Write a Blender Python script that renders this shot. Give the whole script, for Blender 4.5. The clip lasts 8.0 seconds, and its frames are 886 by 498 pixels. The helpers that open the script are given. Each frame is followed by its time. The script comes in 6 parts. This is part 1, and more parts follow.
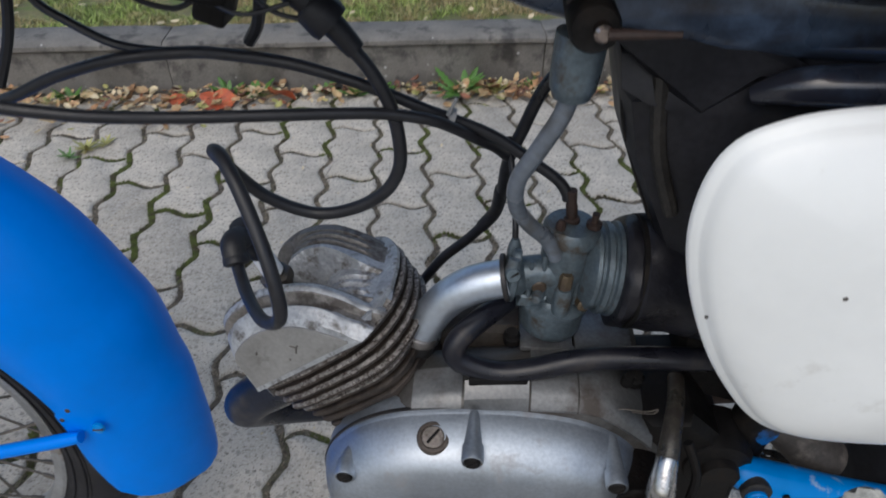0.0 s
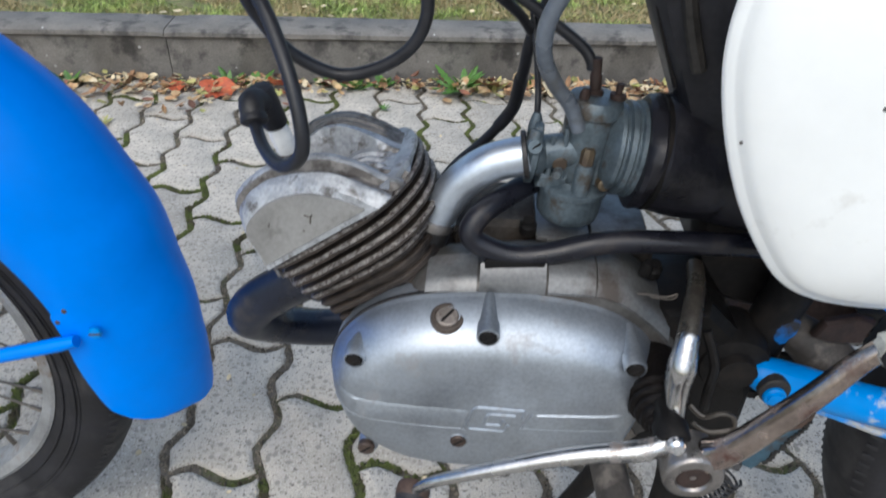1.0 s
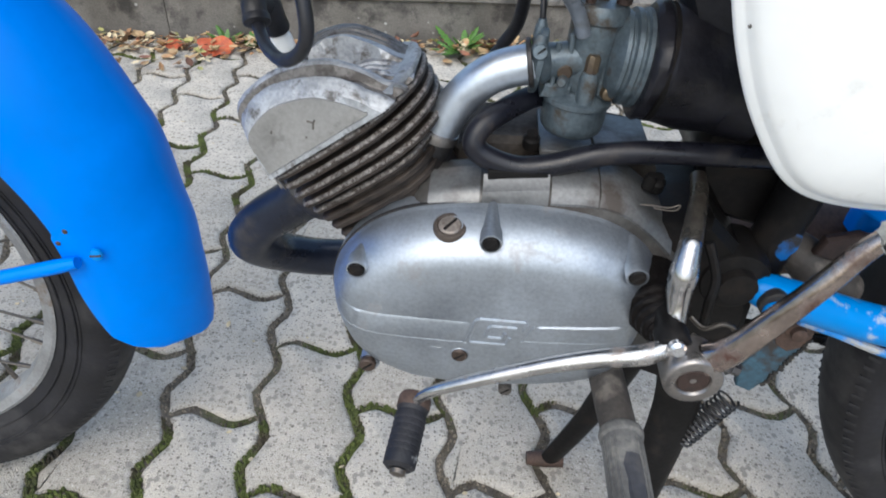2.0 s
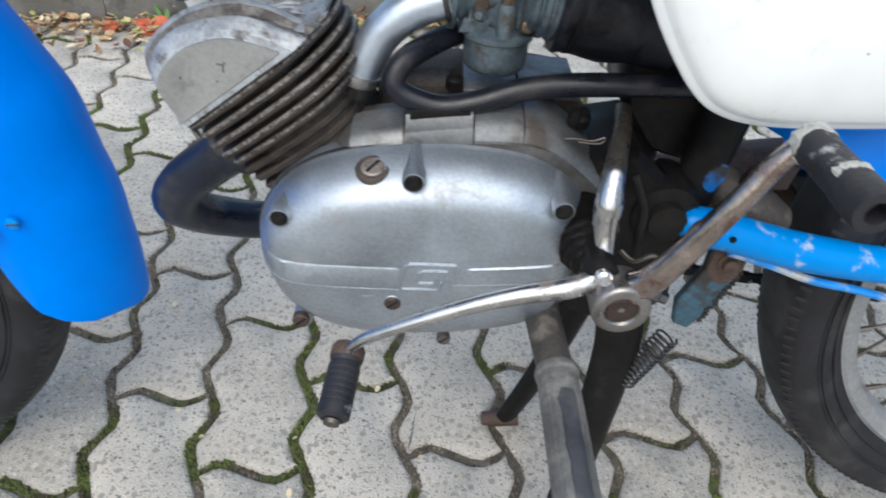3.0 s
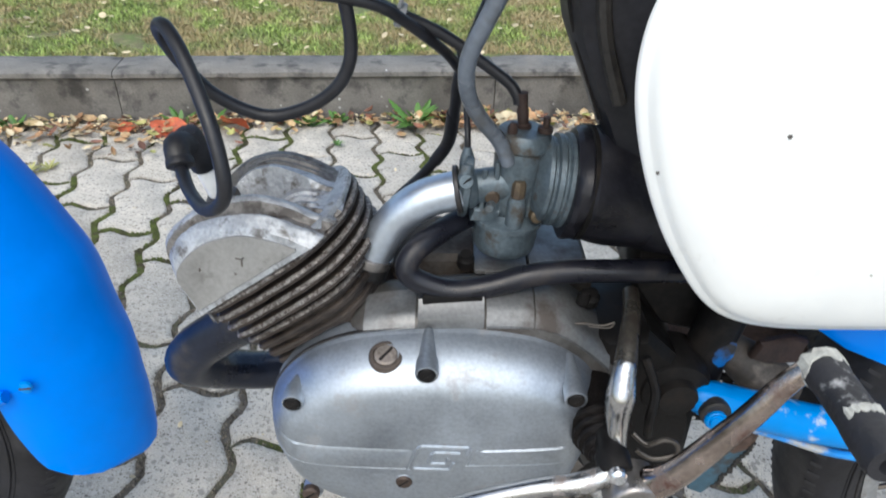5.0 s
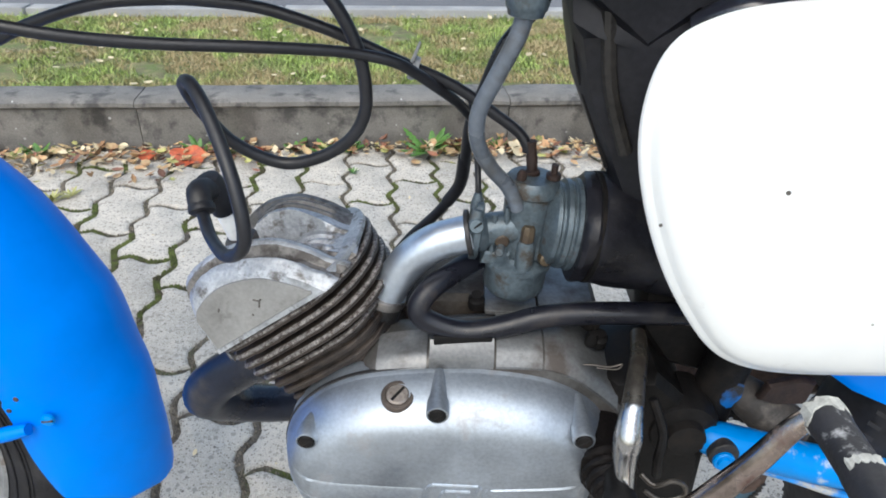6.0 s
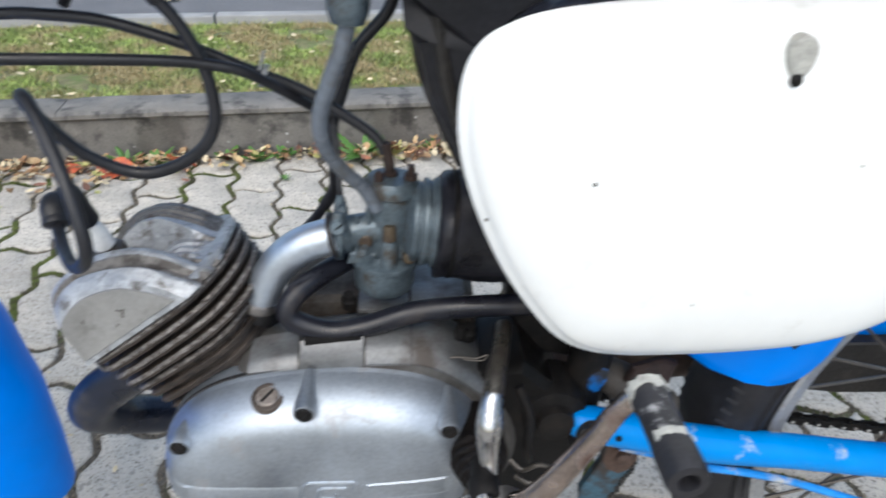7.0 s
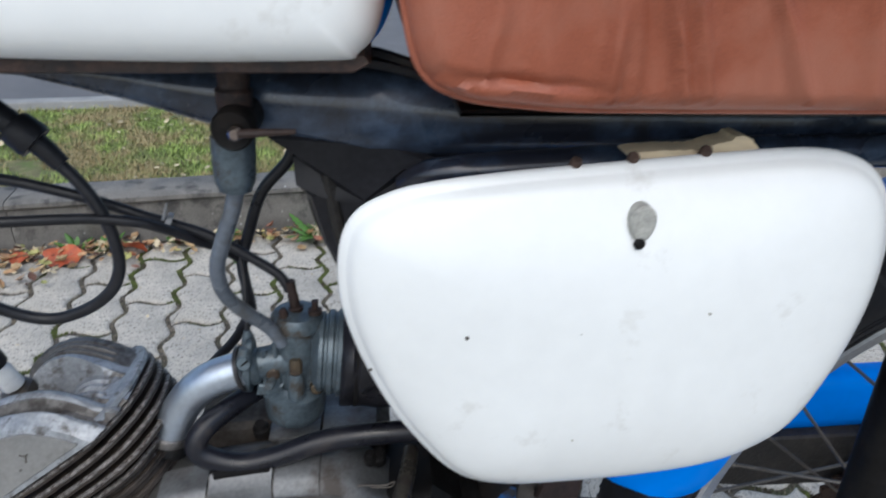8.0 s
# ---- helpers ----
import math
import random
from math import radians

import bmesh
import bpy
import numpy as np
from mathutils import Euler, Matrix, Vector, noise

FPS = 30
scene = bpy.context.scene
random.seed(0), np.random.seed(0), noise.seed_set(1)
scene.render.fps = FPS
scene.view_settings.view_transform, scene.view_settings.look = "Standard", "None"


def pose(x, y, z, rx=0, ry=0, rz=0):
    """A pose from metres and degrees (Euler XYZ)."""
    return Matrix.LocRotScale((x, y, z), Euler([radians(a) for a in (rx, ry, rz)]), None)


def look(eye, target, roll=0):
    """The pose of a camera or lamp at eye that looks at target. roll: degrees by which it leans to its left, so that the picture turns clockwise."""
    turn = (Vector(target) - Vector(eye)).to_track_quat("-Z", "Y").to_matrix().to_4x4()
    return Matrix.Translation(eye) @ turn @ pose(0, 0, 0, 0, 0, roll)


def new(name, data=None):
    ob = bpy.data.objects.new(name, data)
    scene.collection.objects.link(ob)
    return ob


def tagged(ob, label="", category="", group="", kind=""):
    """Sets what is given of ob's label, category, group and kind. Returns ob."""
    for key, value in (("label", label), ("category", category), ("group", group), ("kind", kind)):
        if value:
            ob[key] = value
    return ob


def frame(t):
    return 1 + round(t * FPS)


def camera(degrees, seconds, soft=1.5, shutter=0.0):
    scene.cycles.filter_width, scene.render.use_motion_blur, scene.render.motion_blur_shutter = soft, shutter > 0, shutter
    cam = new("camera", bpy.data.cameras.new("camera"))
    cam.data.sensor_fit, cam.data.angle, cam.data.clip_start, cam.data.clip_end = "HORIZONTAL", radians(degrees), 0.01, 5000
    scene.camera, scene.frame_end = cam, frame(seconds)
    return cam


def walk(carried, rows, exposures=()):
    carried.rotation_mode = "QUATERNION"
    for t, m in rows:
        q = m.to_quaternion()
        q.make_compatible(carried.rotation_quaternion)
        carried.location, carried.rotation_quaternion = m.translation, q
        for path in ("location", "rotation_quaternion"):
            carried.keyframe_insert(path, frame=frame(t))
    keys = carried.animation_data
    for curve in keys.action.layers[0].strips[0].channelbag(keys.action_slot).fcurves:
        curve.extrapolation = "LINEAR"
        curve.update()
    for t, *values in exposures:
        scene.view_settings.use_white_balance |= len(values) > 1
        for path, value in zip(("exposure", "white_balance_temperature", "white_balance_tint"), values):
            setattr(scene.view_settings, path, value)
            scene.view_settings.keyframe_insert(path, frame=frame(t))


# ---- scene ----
cam = camera(67.2, 8.0, 1.8, 0.5)
PATH = [
    (0, (0.167, 0.291, 0.772), (0.256, 1.863, -0.461), 0.1),
    (0.5, (0.153, 0.263, 0.724), (0.307, 1.915, -0.392), 2.1),
    (1, (0.148, 0.243, 0.694), (0.274, 1.867, -0.466), 2.5),
    (1.5, (0.144, 0.23, 0.676), (0.261, 1.829, -0.519), 3.3),
    (3, (0.169, 0.209, 0.637), (0.4, 1.758, -0.608), 2.7),
    (3.5, (0.191, 0.214, 0.632), (0.488, 1.736, -0.63), 3.3),
    (4, (0.189, 0.231, 0.649), (0.508, 1.782, -0.573), 2.8),
    (4.5, (0.176, 0.245, 0.67), (0.448, 1.856, -0.483), 2.6),
    (5, (0.166, 0.245, 0.696), (0.395, 1.913, -0.384), 2.2),
    (6.5, (0.169, 0.234, 0.713), (0.354, 1.943, -0.309), 1.6),
    (7, (0.223, 0.224, 0.718), (0.535, 1.918, -0.299), 1.3),
    (7.5, (0.241, 0.223, 0.752), (0.622, 1.94, -0.199), 1.6),
    (8, (0.264, 0.219, 0.767), (0.681, 1.98, -0.087), 1.1),
]
walk(cam, [(t, look(eye, target, roll)) for t, eye, target, roll in PATH],
     [(0, -0.1, 5980, 7), (0.5, 0.14, 5980, 6), (1, 0.46, 5930, 5), (1.5, 0.61, 5950, 5), (3, 0.66, 5960, 4), (3.5, 0.61, 5980, 4), (5, 0.75, 6000, 4), (6.5, 0.84, 6000, 4), (7, 0.71, 5970, 5), (8, 0.22, 5740, 5)])

# ---- light ----
world = bpy.data.worlds.new("sky")
scene.world = world
world.use_nodes = True
wn = world.node_tree
sky = wn.nodes.new("ShaderNodeTexSky")
sky.sky_type = "NISHITA"
sky.sun_disc = False
sky.sun_elevation = radians(48)
sky.sun_rotation = radians(200)
sky.air_density, sky.dust_density, sky.ozone_density = 1.0, 4.0, 1.0
wn.links.new(sky.outputs["Color"], wn.nodes["Background"].inputs["Color"])
wn.nodes["Background"].inputs["Strength"].default_value = 0.15
sun_data = bpy.data.lights.new("sun", "SUN")
sun_data.energy = 0.95
sun_data.angle = radians(70)
sun_data.color = (1.0, 0.97, 0.93)
sun = new("sun", sun_data)
sun.matrix_world = look((0.4, -0.35, 3.2), (0.0, 0.3, 0.0))


# ---- materials ----
def material(name, colour, rough=0.6, metal=0.0, vary=0.25, scale=30.0, fine=180.0, bump=0.15, dirt=None, dirt_amount=0.0,
             dirt_scale=14.0, coat=0.0, rough_vary=0.15, island=0.0, depth=0.002, stretch=(1, 1, 1), random=0.0, speckle=0.6, shine=0.5):
    """A surface with a coarse and a fine variation, relief and stains of a second colour."""
    m = bpy.data.materials.new(name)
    m.use_nodes = True
    t = m.node_tree
    n, link = t.nodes, t.links.new
    b = n["Principled BSDF"]
    co = n.new("ShaderNodeTexCoord")
    mp = n.new("ShaderNodeMapping")
    mp.inputs["Scale"].default_value = stretch
    link(co.outputs["Object"], mp.inputs["Vector"])

    def noise_tex(sc, detail, rgh=0.55):
        x = n.new("ShaderNodeTexNoise")
        x.inputs["Scale"].default_value, x.inputs["Detail"].default_value = sc, detail
        x.inputs["Roughness"].default_value = rgh
        link(mp.outputs["Vector"], x.inputs["Vector"])
        return x.outputs["Fac"]

    def ramp(src, lo, hi, a, z):
        x = n.new("ShaderNodeMapRange")
        x.inputs["From Min"].default_value, x.inputs["From Max"].default_value = lo, hi
        x.inputs["To Min"].default_value, x.inputs["To Max"].default_value = a, z
        link(src, x.inputs["Value"])
        return x.outputs["Result"]

    def times(a, c):
        x = n.new("ShaderNodeMath")
        x.operation = "MULTIPLY"
        link(a, x.inputs[0])
        link(c, x.inputs[1])
        return x.outputs[0]

    coarse, grain = noise_tex(scale, 5), noise_tex(fine, 3)
    value = times(ramp(coarse, 0.3, 0.7, 1 - vary, 1 + vary), ramp(grain, 0.3, 0.7, 1 - vary * speckle, 1 + vary * speckle))
    if random:
        info = n.new("ShaderNodeObjectInfo")
        value = times(value, ramp(info.outputs["Random"], 0, 1, 1 - random, 1 + random))
    if island:
        geo = n.new("ShaderNodeNewGeometry")
        value = times(value, ramp(geo.outputs["Random Per Island"], 0, 1, 1 - island, 1 + island))
    base = n.new("ShaderNodeMix")
    base.data_type, base.blend_type = "RGBA", "MULTIPLY"
    base.inputs["Factor"].default_value = 1
    base.inputs["A"].default_value = (*colour, 1)
    cv = n.new("ShaderNodeCombineColor")
    for k in ("Red", "Green", "Blue"):
        link(value, cv.inputs[k])
    link(cv.outputs["Color"], base.inputs["B"])
    out = base.outputs["Result"]
    if dirt is not None:
        mask = ramp(noise_tex(dirt_scale, 7, 0.65), 0.62 - dirt_amount * 0.3, 0.74 - dirt_amount * 0.3, 0, 1)
        mx = n.new("ShaderNodeMix")
        mx.data_type = "RGBA"
        link(mask, mx.inputs["Factor"])
        link(out, mx.inputs["A"])
        mx.inputs["B"].default_value = (*dirt, 1)
        out = mx.outputs["Result"]
        if metal:
            link(ramp(mask, 0, 1, metal, metal * 0.15), b.inputs["Metallic"])
    link(out, b.inputs["Base Color"])
    if not (dirt is not None and metal):
        b.inputs["Metallic"].default_value = metal
    link(ramp(coarse, 0.3, 0.7, max(0.03, rough - rough_vary), min(1, rough + rough_vary)), b.inputs["Roughness"])
    b.inputs["Coat Weight"].default_value = coat
    b.inputs["Specular IOR Level"].default_value = shine
    if bump:
        bp = n.new("ShaderNodeBump")
        bp.inputs["Strength"].default_value, bp.inputs["Distance"].default_value = bump, depth
        link(grain, bp.inputs["Height"])
        link(bp.outputs["Normal"], b.inputs["Normal"])
    return m


ALU = material("cast_aluminium", (0.365, 0.4, 0.445), 0.44, 0.88, 0.17, 18, 420, 0.12, (0.24, 0.235, 0.23), 0.13, 26, depth=0.0006)
ALU_CASE = material("weathered_crankcase", (0.175, 0.178, 0.18), 0.5, 0.75, 0.25, 26, 400, 0.2, (0.05, 0.04, 0.033), 0.42, 17, depth=0.0008)
DECK = material("dusty_grey_casting", (0.085, 0.076, 0.067), 0.75, 0.0, 0.3, 30, 300, 0.4, (0.045, 0.036, 0.03), 0.4, 24, depth=0.001, shine=0.1)
# oil grime, darkened further for the shade by the inlet and hose
OILY_SHADED_CASE = material("oily_shaded_crankcase", (0.085, 0.082, 0.078), 0.5, 0.5, 0.3, 26, 400, 0.2, (0.04, 0.034, 0.03), 0.4, 26, depth=0.0008)
HEAD = material("oxidised_head", (0.345, 0.36, 0.38), 0.44, 0.5, 0.3, 70, 420, 0.4, (0.1, 0.093, 0.087), 0.34, 110, depth=0.0012)
HEAD_FACE = material("dull_machined_face", (0.26, 0.258, 0.25), 0.5, 0.5, 0.15, 50, 420, 0.2, (0.13, 0.126, 0.12), 0.2, 46, depth=0.0006)
SOOTY_HEAD = material("sooty_head_fins", (0.15, 0.145, 0.14), 0.5, 0.4, 0.35, 60, 420, 0.3, (0.045, 0.038, 0.034), 0.4, 60, depth=0.001)
# darker copy of the head metal: dirt plus the grooves' shade as colour
HEAD_GROOVE = material("dirty_shaded_groove", (0.17, 0.16, 0.15), 0.55, 0.3, 0.4, 70, 420, 0.4, (0.055, 0.047, 0.042), 0.5, 90, depth=0.001)
# soot, taken near black so the colour also holds the gaps' shade
FIN = material("sooty_shaded_fins", (0.017, 0.013, 0.011), 0.6, 0.2, 0.4, 60, 520, 0.5, (0.035, 0.026, 0.02), 0.7, 50, depth=0.001)
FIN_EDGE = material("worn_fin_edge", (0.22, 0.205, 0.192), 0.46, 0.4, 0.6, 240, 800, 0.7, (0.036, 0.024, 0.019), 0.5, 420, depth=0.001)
CHROME = material("chrome", (0.66, 0.68, 0.7), 0.18, 1.0, 0.06, 30, 300, 0.05, (0.2, 0.13, 0.09), 0.14, 40, rough_vary=0.08, depth=0.0004)
CHROME_WORN = material("pitted_chrome", (0.34, 0.285, 0.255), 0.18, 1.0, 0.25, 55, 400, 0.08, (0.07, 0.036, 0.028), 0.24, 44, rough_vary=0.1, depth=0.0006)
PIPE = material("polished_pipe", (0.52, 0.575, 0.65), 0.4, 0.9, 0.1, 40, 260, 0.06, rough_vary=0.1, depth=0.0004)
ZINC = material("grey_zinc_casting", (0.1, 0.13, 0.153), 0.42, 0.4, 0.35, 60, 400, 0.25, (0.045, 0.038, 0.03), 0.34, 60, depth=0.0006)
BLUE = material("blue_paint", (0.0005, 0.19, 0.78), 0.42, 0.0, 0.05, 9, 60, 0.03, rough_vary=0.06, depth=0.0004, shine=0.25)
BLUE_WORN = material("chipped_blue_paint", (0.003, 0.215, 0.64), 0.4, 0.0, 0.08, 9, 60, 0.05, (0.46, 0.5, 0.52), 0.06, 58, depth=0.0005, shine=0.3)
BLUE_SCRATCHED = material("scratched_blue_edge", (0.02, 0.22, 0.62), 0.45, 0.0, 0.2, 30, 200, 0.2, (0.4, 0.4, 0.38), 0.42, 40, depth=0.0006)
# blue paint darkened and blotched with black to look shaded
BLUE_SHADED = material("shaded_blue_paint", (0.004, 0.1, 0.34), 0.45, 0.0, 0.2, 30, 200, 0.1, (0.012, 0.012, 0.014), 0.45, 40, depth=0.0005)
BLUE_GREY = material("dull_blue_grey_paint", (0.035, 0.08, 0.115), 0.6, 0.0, 0.35, 40, 260, 0.3, (0.028, 0.023, 0.021), 0.46, 46, depth=0.0008)
BOSS_STEEL = material("dull_boss_steel", (0.27, 0.255, 0.245), 0.36, 0.9, 0.2, 60, 400, 0.12, (0.12, 0.09, 0.07), 0.15, 60, depth=0.0005)
CHROME_SOFT = material("dull_chrome", (0.46, 0.455, 0.45), 0.24, 1.0, 0.15, 40, 300, 0.06, (0.16, 0.12, 0.1), 0.12, 46, rough_vary=0.08, depth=0.0004)
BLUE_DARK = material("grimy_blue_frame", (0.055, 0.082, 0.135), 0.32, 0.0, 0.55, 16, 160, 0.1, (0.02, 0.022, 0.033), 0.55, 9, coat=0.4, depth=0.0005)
WHITE = material("white_enamel", (0.83, 0.85, 0.84), 0.38, 0.0, 0.025, 12, 70, 0.06, (0.66, 0.66, 0.63), 0.0, 16, coat=0.15, rough_vary=0.08, depth=0.0006)
RUBBER = material("black_rubber", (0.014, 0.0145, 0.018), 0.5, 0.0, 0.3, 40, 300, 0.25, (0.03, 0.028, 0.026), 0.2, 30, depth=0.0006, shine=0.35)
INTAKE_RUBBER = material("dull_intake_rubber", (0.0105, 0.0105, 0.0145), 0.4, 0.0, 0.35, 40, 240, 0.4, (0.024, 0.023, 0.023), 0.2, 26, depth=0.0012, shine=0.35)
HOSE = material("blue_black_hose", (0.008, 0.0085, 0.0135), 0.34, 0.0, 0.25, 40, 300, 0.1, (0.03, 0.026, 0.026), 0.2, 40, depth=0.0004, shine=0.4)
SOOTY = material("sooty_metal", (0.042, 0.042, 0.045), 0.45, 0.6, 0.4, 80, 500, 0.3, (0.024, 0.021, 0.02), 0.4, 90, depth=0.0006)
# dirty chrome whose dark surroundings' reflection is painted in as base colour
SHANK = material("dirty_chrome_dark_reflection", (0.085, 0.078, 0.066), 0.32, 0.7, 0.4, 60, 400, 0.2, (0.022, 0.018, 0.015), 0.6, 60, depth=0.0006)
PEG = material("dusty_peg_tube", (0.055, 0.048, 0.042), 0.7, 0.0, 0.35, 40, 260, 0.5, (0.15, 0.13, 0.11), 0.3, 36, depth=0.001)
CABLE = material("cable_sheath", (0.015, 0.0155, 0.019), 0.42, 0.0, 0.25, 60, 300, 0.15, depth=0.0004, shine=0.4)
TREAD = material("worn_tread", (0.017, 0.017, 0.02), 0.65, 0.0, 0.3, 30, 240, 0.3, depth=0.0006)
WORN_RUBBER = material("dark_worn_rubber", (0.038, 0.039, 0.046), 0.6, 0.0, 0.3, 40, 240, 0.3, (0.075, 0.072, 0.07), 0.25, 40, depth=0.0006)
TYRE = material("tyre_rubber", (0.0115, 0.0115, 0.014), 0.6, 0.0, 0.4, 30, 240, 0.3, (0.032, 0.031, 0.032), 0.36, 16, depth=0.0008, shine=0.35)
GREY_RUBBER = material("dusty_grey_rubber", (0.1, 0.098, 0.094), 0.75, 0.0, 0.3, 40, 300, 0.4, (0.2, 0.19, 0.17), 0.2, 40, depth=0.0008)
PED_RUBBER = material("worn_pedal_rubber", (0.0115, 0.0115, 0.015), 0.6, 0.0, 0.3, 70, 400, 0.4, (0.42, 0.42, 0.42), 0.02, 60, depth=0.0008)
BLACK = material("black_oily_steel", (0.0085, 0.008, 0.008), 0.5, 0.0, 0.4, 40, 300, 0.3, (0.018, 0.015, 0.013), 0.3, 40, depth=0.0008, shine=0.15)
FRAME_BLACK = material("dusty_black_frame", (0.0145, 0.015, 0.019), 0.5, 0.0, 0.4, 24, 260, 0.2, (0.026, 0.025, 0.026), 0.3, 22, depth=0.0006, shine=0.3)
GRIME = material("oily_grime", (0.016, 0.0145, 0.013), 0.6, 0.0, 0.5, 40, 260, 0.6, (0.036, 0.031, 0.027), 0.25, 36, depth=0.0015)
BRASS = material("tarnished_brass", (0.11, 0.085, 0.055), 0.5, 0.6, 0.3, 90, 500, 0.3, (0.05, 0.035, 0.025), 0.4, 80, depth=0.0006)
OLD_PLUG = material("tarnished_plug", (0.27, 0.235, 0.205), 0.5, 0.6, 0.3, 90, 500, 0.3, (0.07, 0.05, 0.038), 0.4, 80, depth=0.0006)
PLUG_SEAT = material("oil_browned_ring", (0.085, 0.068, 0.056), 0.5, 0.3, 0.35, 90, 500, 0.4, (0.035, 0.027, 0.022), 0.42, 90, depth=0.0006)
RUST = material("rusty_steel", (0.07, 0.043, 0.032), 0.75, 0.1, 0.4, 50, 360, 0.5, (0.045, 0.03, 0.024), 0.4, 50, depth=0.001)
LEVEL_RUST = material("browned_screw", (0.085, 0.062, 0.05), 0.55, 0.5, 0.35, 120, 600, 0.4, (0.035, 0.024, 0.019), 0.45, 120, depth=0.0006)
DARK_RUST = material("dark_red_brown_rust", (0.032, 0.018, 0.014), 0.7, 0.1, 0.4, 50, 360, 0.5, (0.018, 0.012, 0.01), 0.4, 50, depth=0.001)
SEAM_RUST = material("grimy_rusted_steel", (0.05, 0.03, 0.024), 0.6, 0.1, 0.5, 60, 360, 0.6, (0.016, 0.013, 0.013), 0.5, 70, depth=0.0012)
EXHAUST = material("blued_exhaust", (0.013, 0.017, 0.031), 0.34, 0.3, 0.3, 24, 260, 0.15, (0.055, 0.048, 0.042), 0.4, 16, depth=0.0006)
LEATHER = material("brown_leatherette", (0.29, 0.084, 0.042), 0.44, 0.0, 0.16, 22, 900, 0.3, (0.32, 0.115, 0.068), 0.3, 11, depth=0.0012)
FUEL_HOSE = material("aged_clear_hose", (0.125, 0.145, 0.175), 0.35, 0.0, 0.2, 40, 200, 0.1, (0.09, 0.095, 0.1), 0.25, 30, depth=0.0005)
CERAMIC = material("white_ceramic", (0.8, 0.8, 0.78), 0.25, 0.0, 0.04, 60, 200, 0.0)
SCREW = material("dark_screw", (0.13, 0.12, 0.11), 0.5, 0.6, 0.3, 120, 700, 0.3, (0.05, 0.04, 0.03), 0.4, 120, depth=0.0004)
BOOT = material("oily_brown_boot", (0.0055, 0.004, 0.0038), 0.55, 0.0, 0.5, 60, 320, 0.6, (0.016, 0.01, 0.008), 0.2, 60, depth=0.0015, shine=0.2)
WOOD = material("pale_wood", (0.72, 0.6, 0.4), 0.7, 0.0, 0.18, 60, 300, 0.3, stretch=(0.15, 1, 1), depth=0.0008)
TIE = material("grey_cable_tie", (0.3, 0.31, 0.32), 0.5, 0.0, 0.1, 60, 200, 0.0)
PUTTY = material("grey_filler", (0.36, 0.36, 0.33), 0.8, 0.0, 0.25, 160, 600, 0.6, depth=0.001)
STEEL = material("spoke_steel", (0.13, 0.115, 0.1), 0.4, 0.8, 0.2, 60, 300, 0.1)
RIM = material("dull_rim", (0.36, 0.37, 0.38), 0.45, 0.7, 0.2, 24, 260, 0.2, (0.2, 0.16, 0.12), 0.2, 30, depth=0.0006)

PAVER = material("concrete_paver", (0.485, 0.45, 0.388), 0.92, 0.0, 0.2, 13, 560, 0.8, (0.2, 0.19, 0.172), 0.13, 300, depth=0.003, speckle=1.2, random=0.13)
PAVER_REST = material("concrete_pavers_afar", (0.45, 0.416, 0.36), 0.9, 0.0, 0.15, 22, 420, 0.8, (0.19, 0.18, 0.165), 0.12, 260, depth=0.002, speckle=2.0, island=0.09)
JOINT = material("joint_soil", (0.115, 0.1, 0.08), 0.95, 0.0, 0.4, 60, 320, 0.9, (0.075, 0.085, 0.03), 0.35, 9, depth=0.004)
CRUMB = material("soil_crumbs", (0.15, 0.13, 0.1), 0.95, 0.0, 0.4, 60, 320, 0.9, (0.3, 0.26, 0.2), 0.25, 60, depth=0.003, island=0.6)
MOSS = material("moss", (0.105, 0.13, 0.032), 0.9, 0.0, 0.45, 60, 700, 1.0, (0.075, 0.062, 0.04), 0.45, 22, depth=0.003)


def grains(m, scale, colour, share, size=0.3):
    """Scatters small grains of a second colour over a surface."""
    t = m.node_tree
    b = t.nodes["Principled BSDF"].inputs["Base Color"]
    source = b.links[0].from_socket
    co = t.nodes.new("ShaderNodeTexCoord")
    cells = t.nodes.new("ShaderNodeTexVoronoi")
    cells.inputs["Scale"].default_value = scale
    t.links.new(co.outputs["Object"], cells.inputs["Vector"])
    near = t.nodes.new("ShaderNodeMapRange")
    near.inputs["From Min"].default_value, near.inputs["From Max"].default_value = size, size * 1.5
    near.inputs["To Min"].default_value, near.inputs["To Max"].default_value = 1, 0
    t.links.new(cells.outputs["Distance"], near.inputs["Value"])
    some = t.nodes.new("ShaderNodeSeparateColor")
    t.links.new(cells.outputs["Color"], some.inputs["Color"])
    pick = t.nodes.new("ShaderNodeMapRange")
    pick.inputs["From Min"].default_value, pick.inputs["From Max"].default_value = 1 - share, 1 - share * 0.5
    t.links.new(some.outputs["Red"], pick.inputs["Value"])
    both = t.nodes.new("ShaderNodeMath")
    both.operation = "MULTIPLY"
    t.links.new(near.outputs["Result"], both.inputs[0])
    t.links.new(pick.outputs["Result"], both.inputs[1])
    mx = t.nodes.new("ShaderNodeMix")
    mx.data_type = "RGBA"
    t.links.new(both.outputs[0], mx.inputs["Factor"])
    t.links.new(source, mx.inputs["A"])
    mx.inputs["B"].default_value = (*colour, 1)
    t.links.new(mx.outputs["Result"], b)


for paving in (PAVER, PAVER_REST):
    grains(paving, 330, (0.215, 0.193, 0.168), 0.4, 0.36)
    grains(paving, 190, (0.17, 0.15, 0.13), 0.13, 0.3)
    grains(paving, 280, (0.53, 0.5, 0.455), 0.22, 0.34)
    grains(paving, 120, (0.3, 0.277, 0.243), 0.3, 0.34)
    grains(paving, 105, (0.5, 0.468, 0.42), 0.25, 0.3)
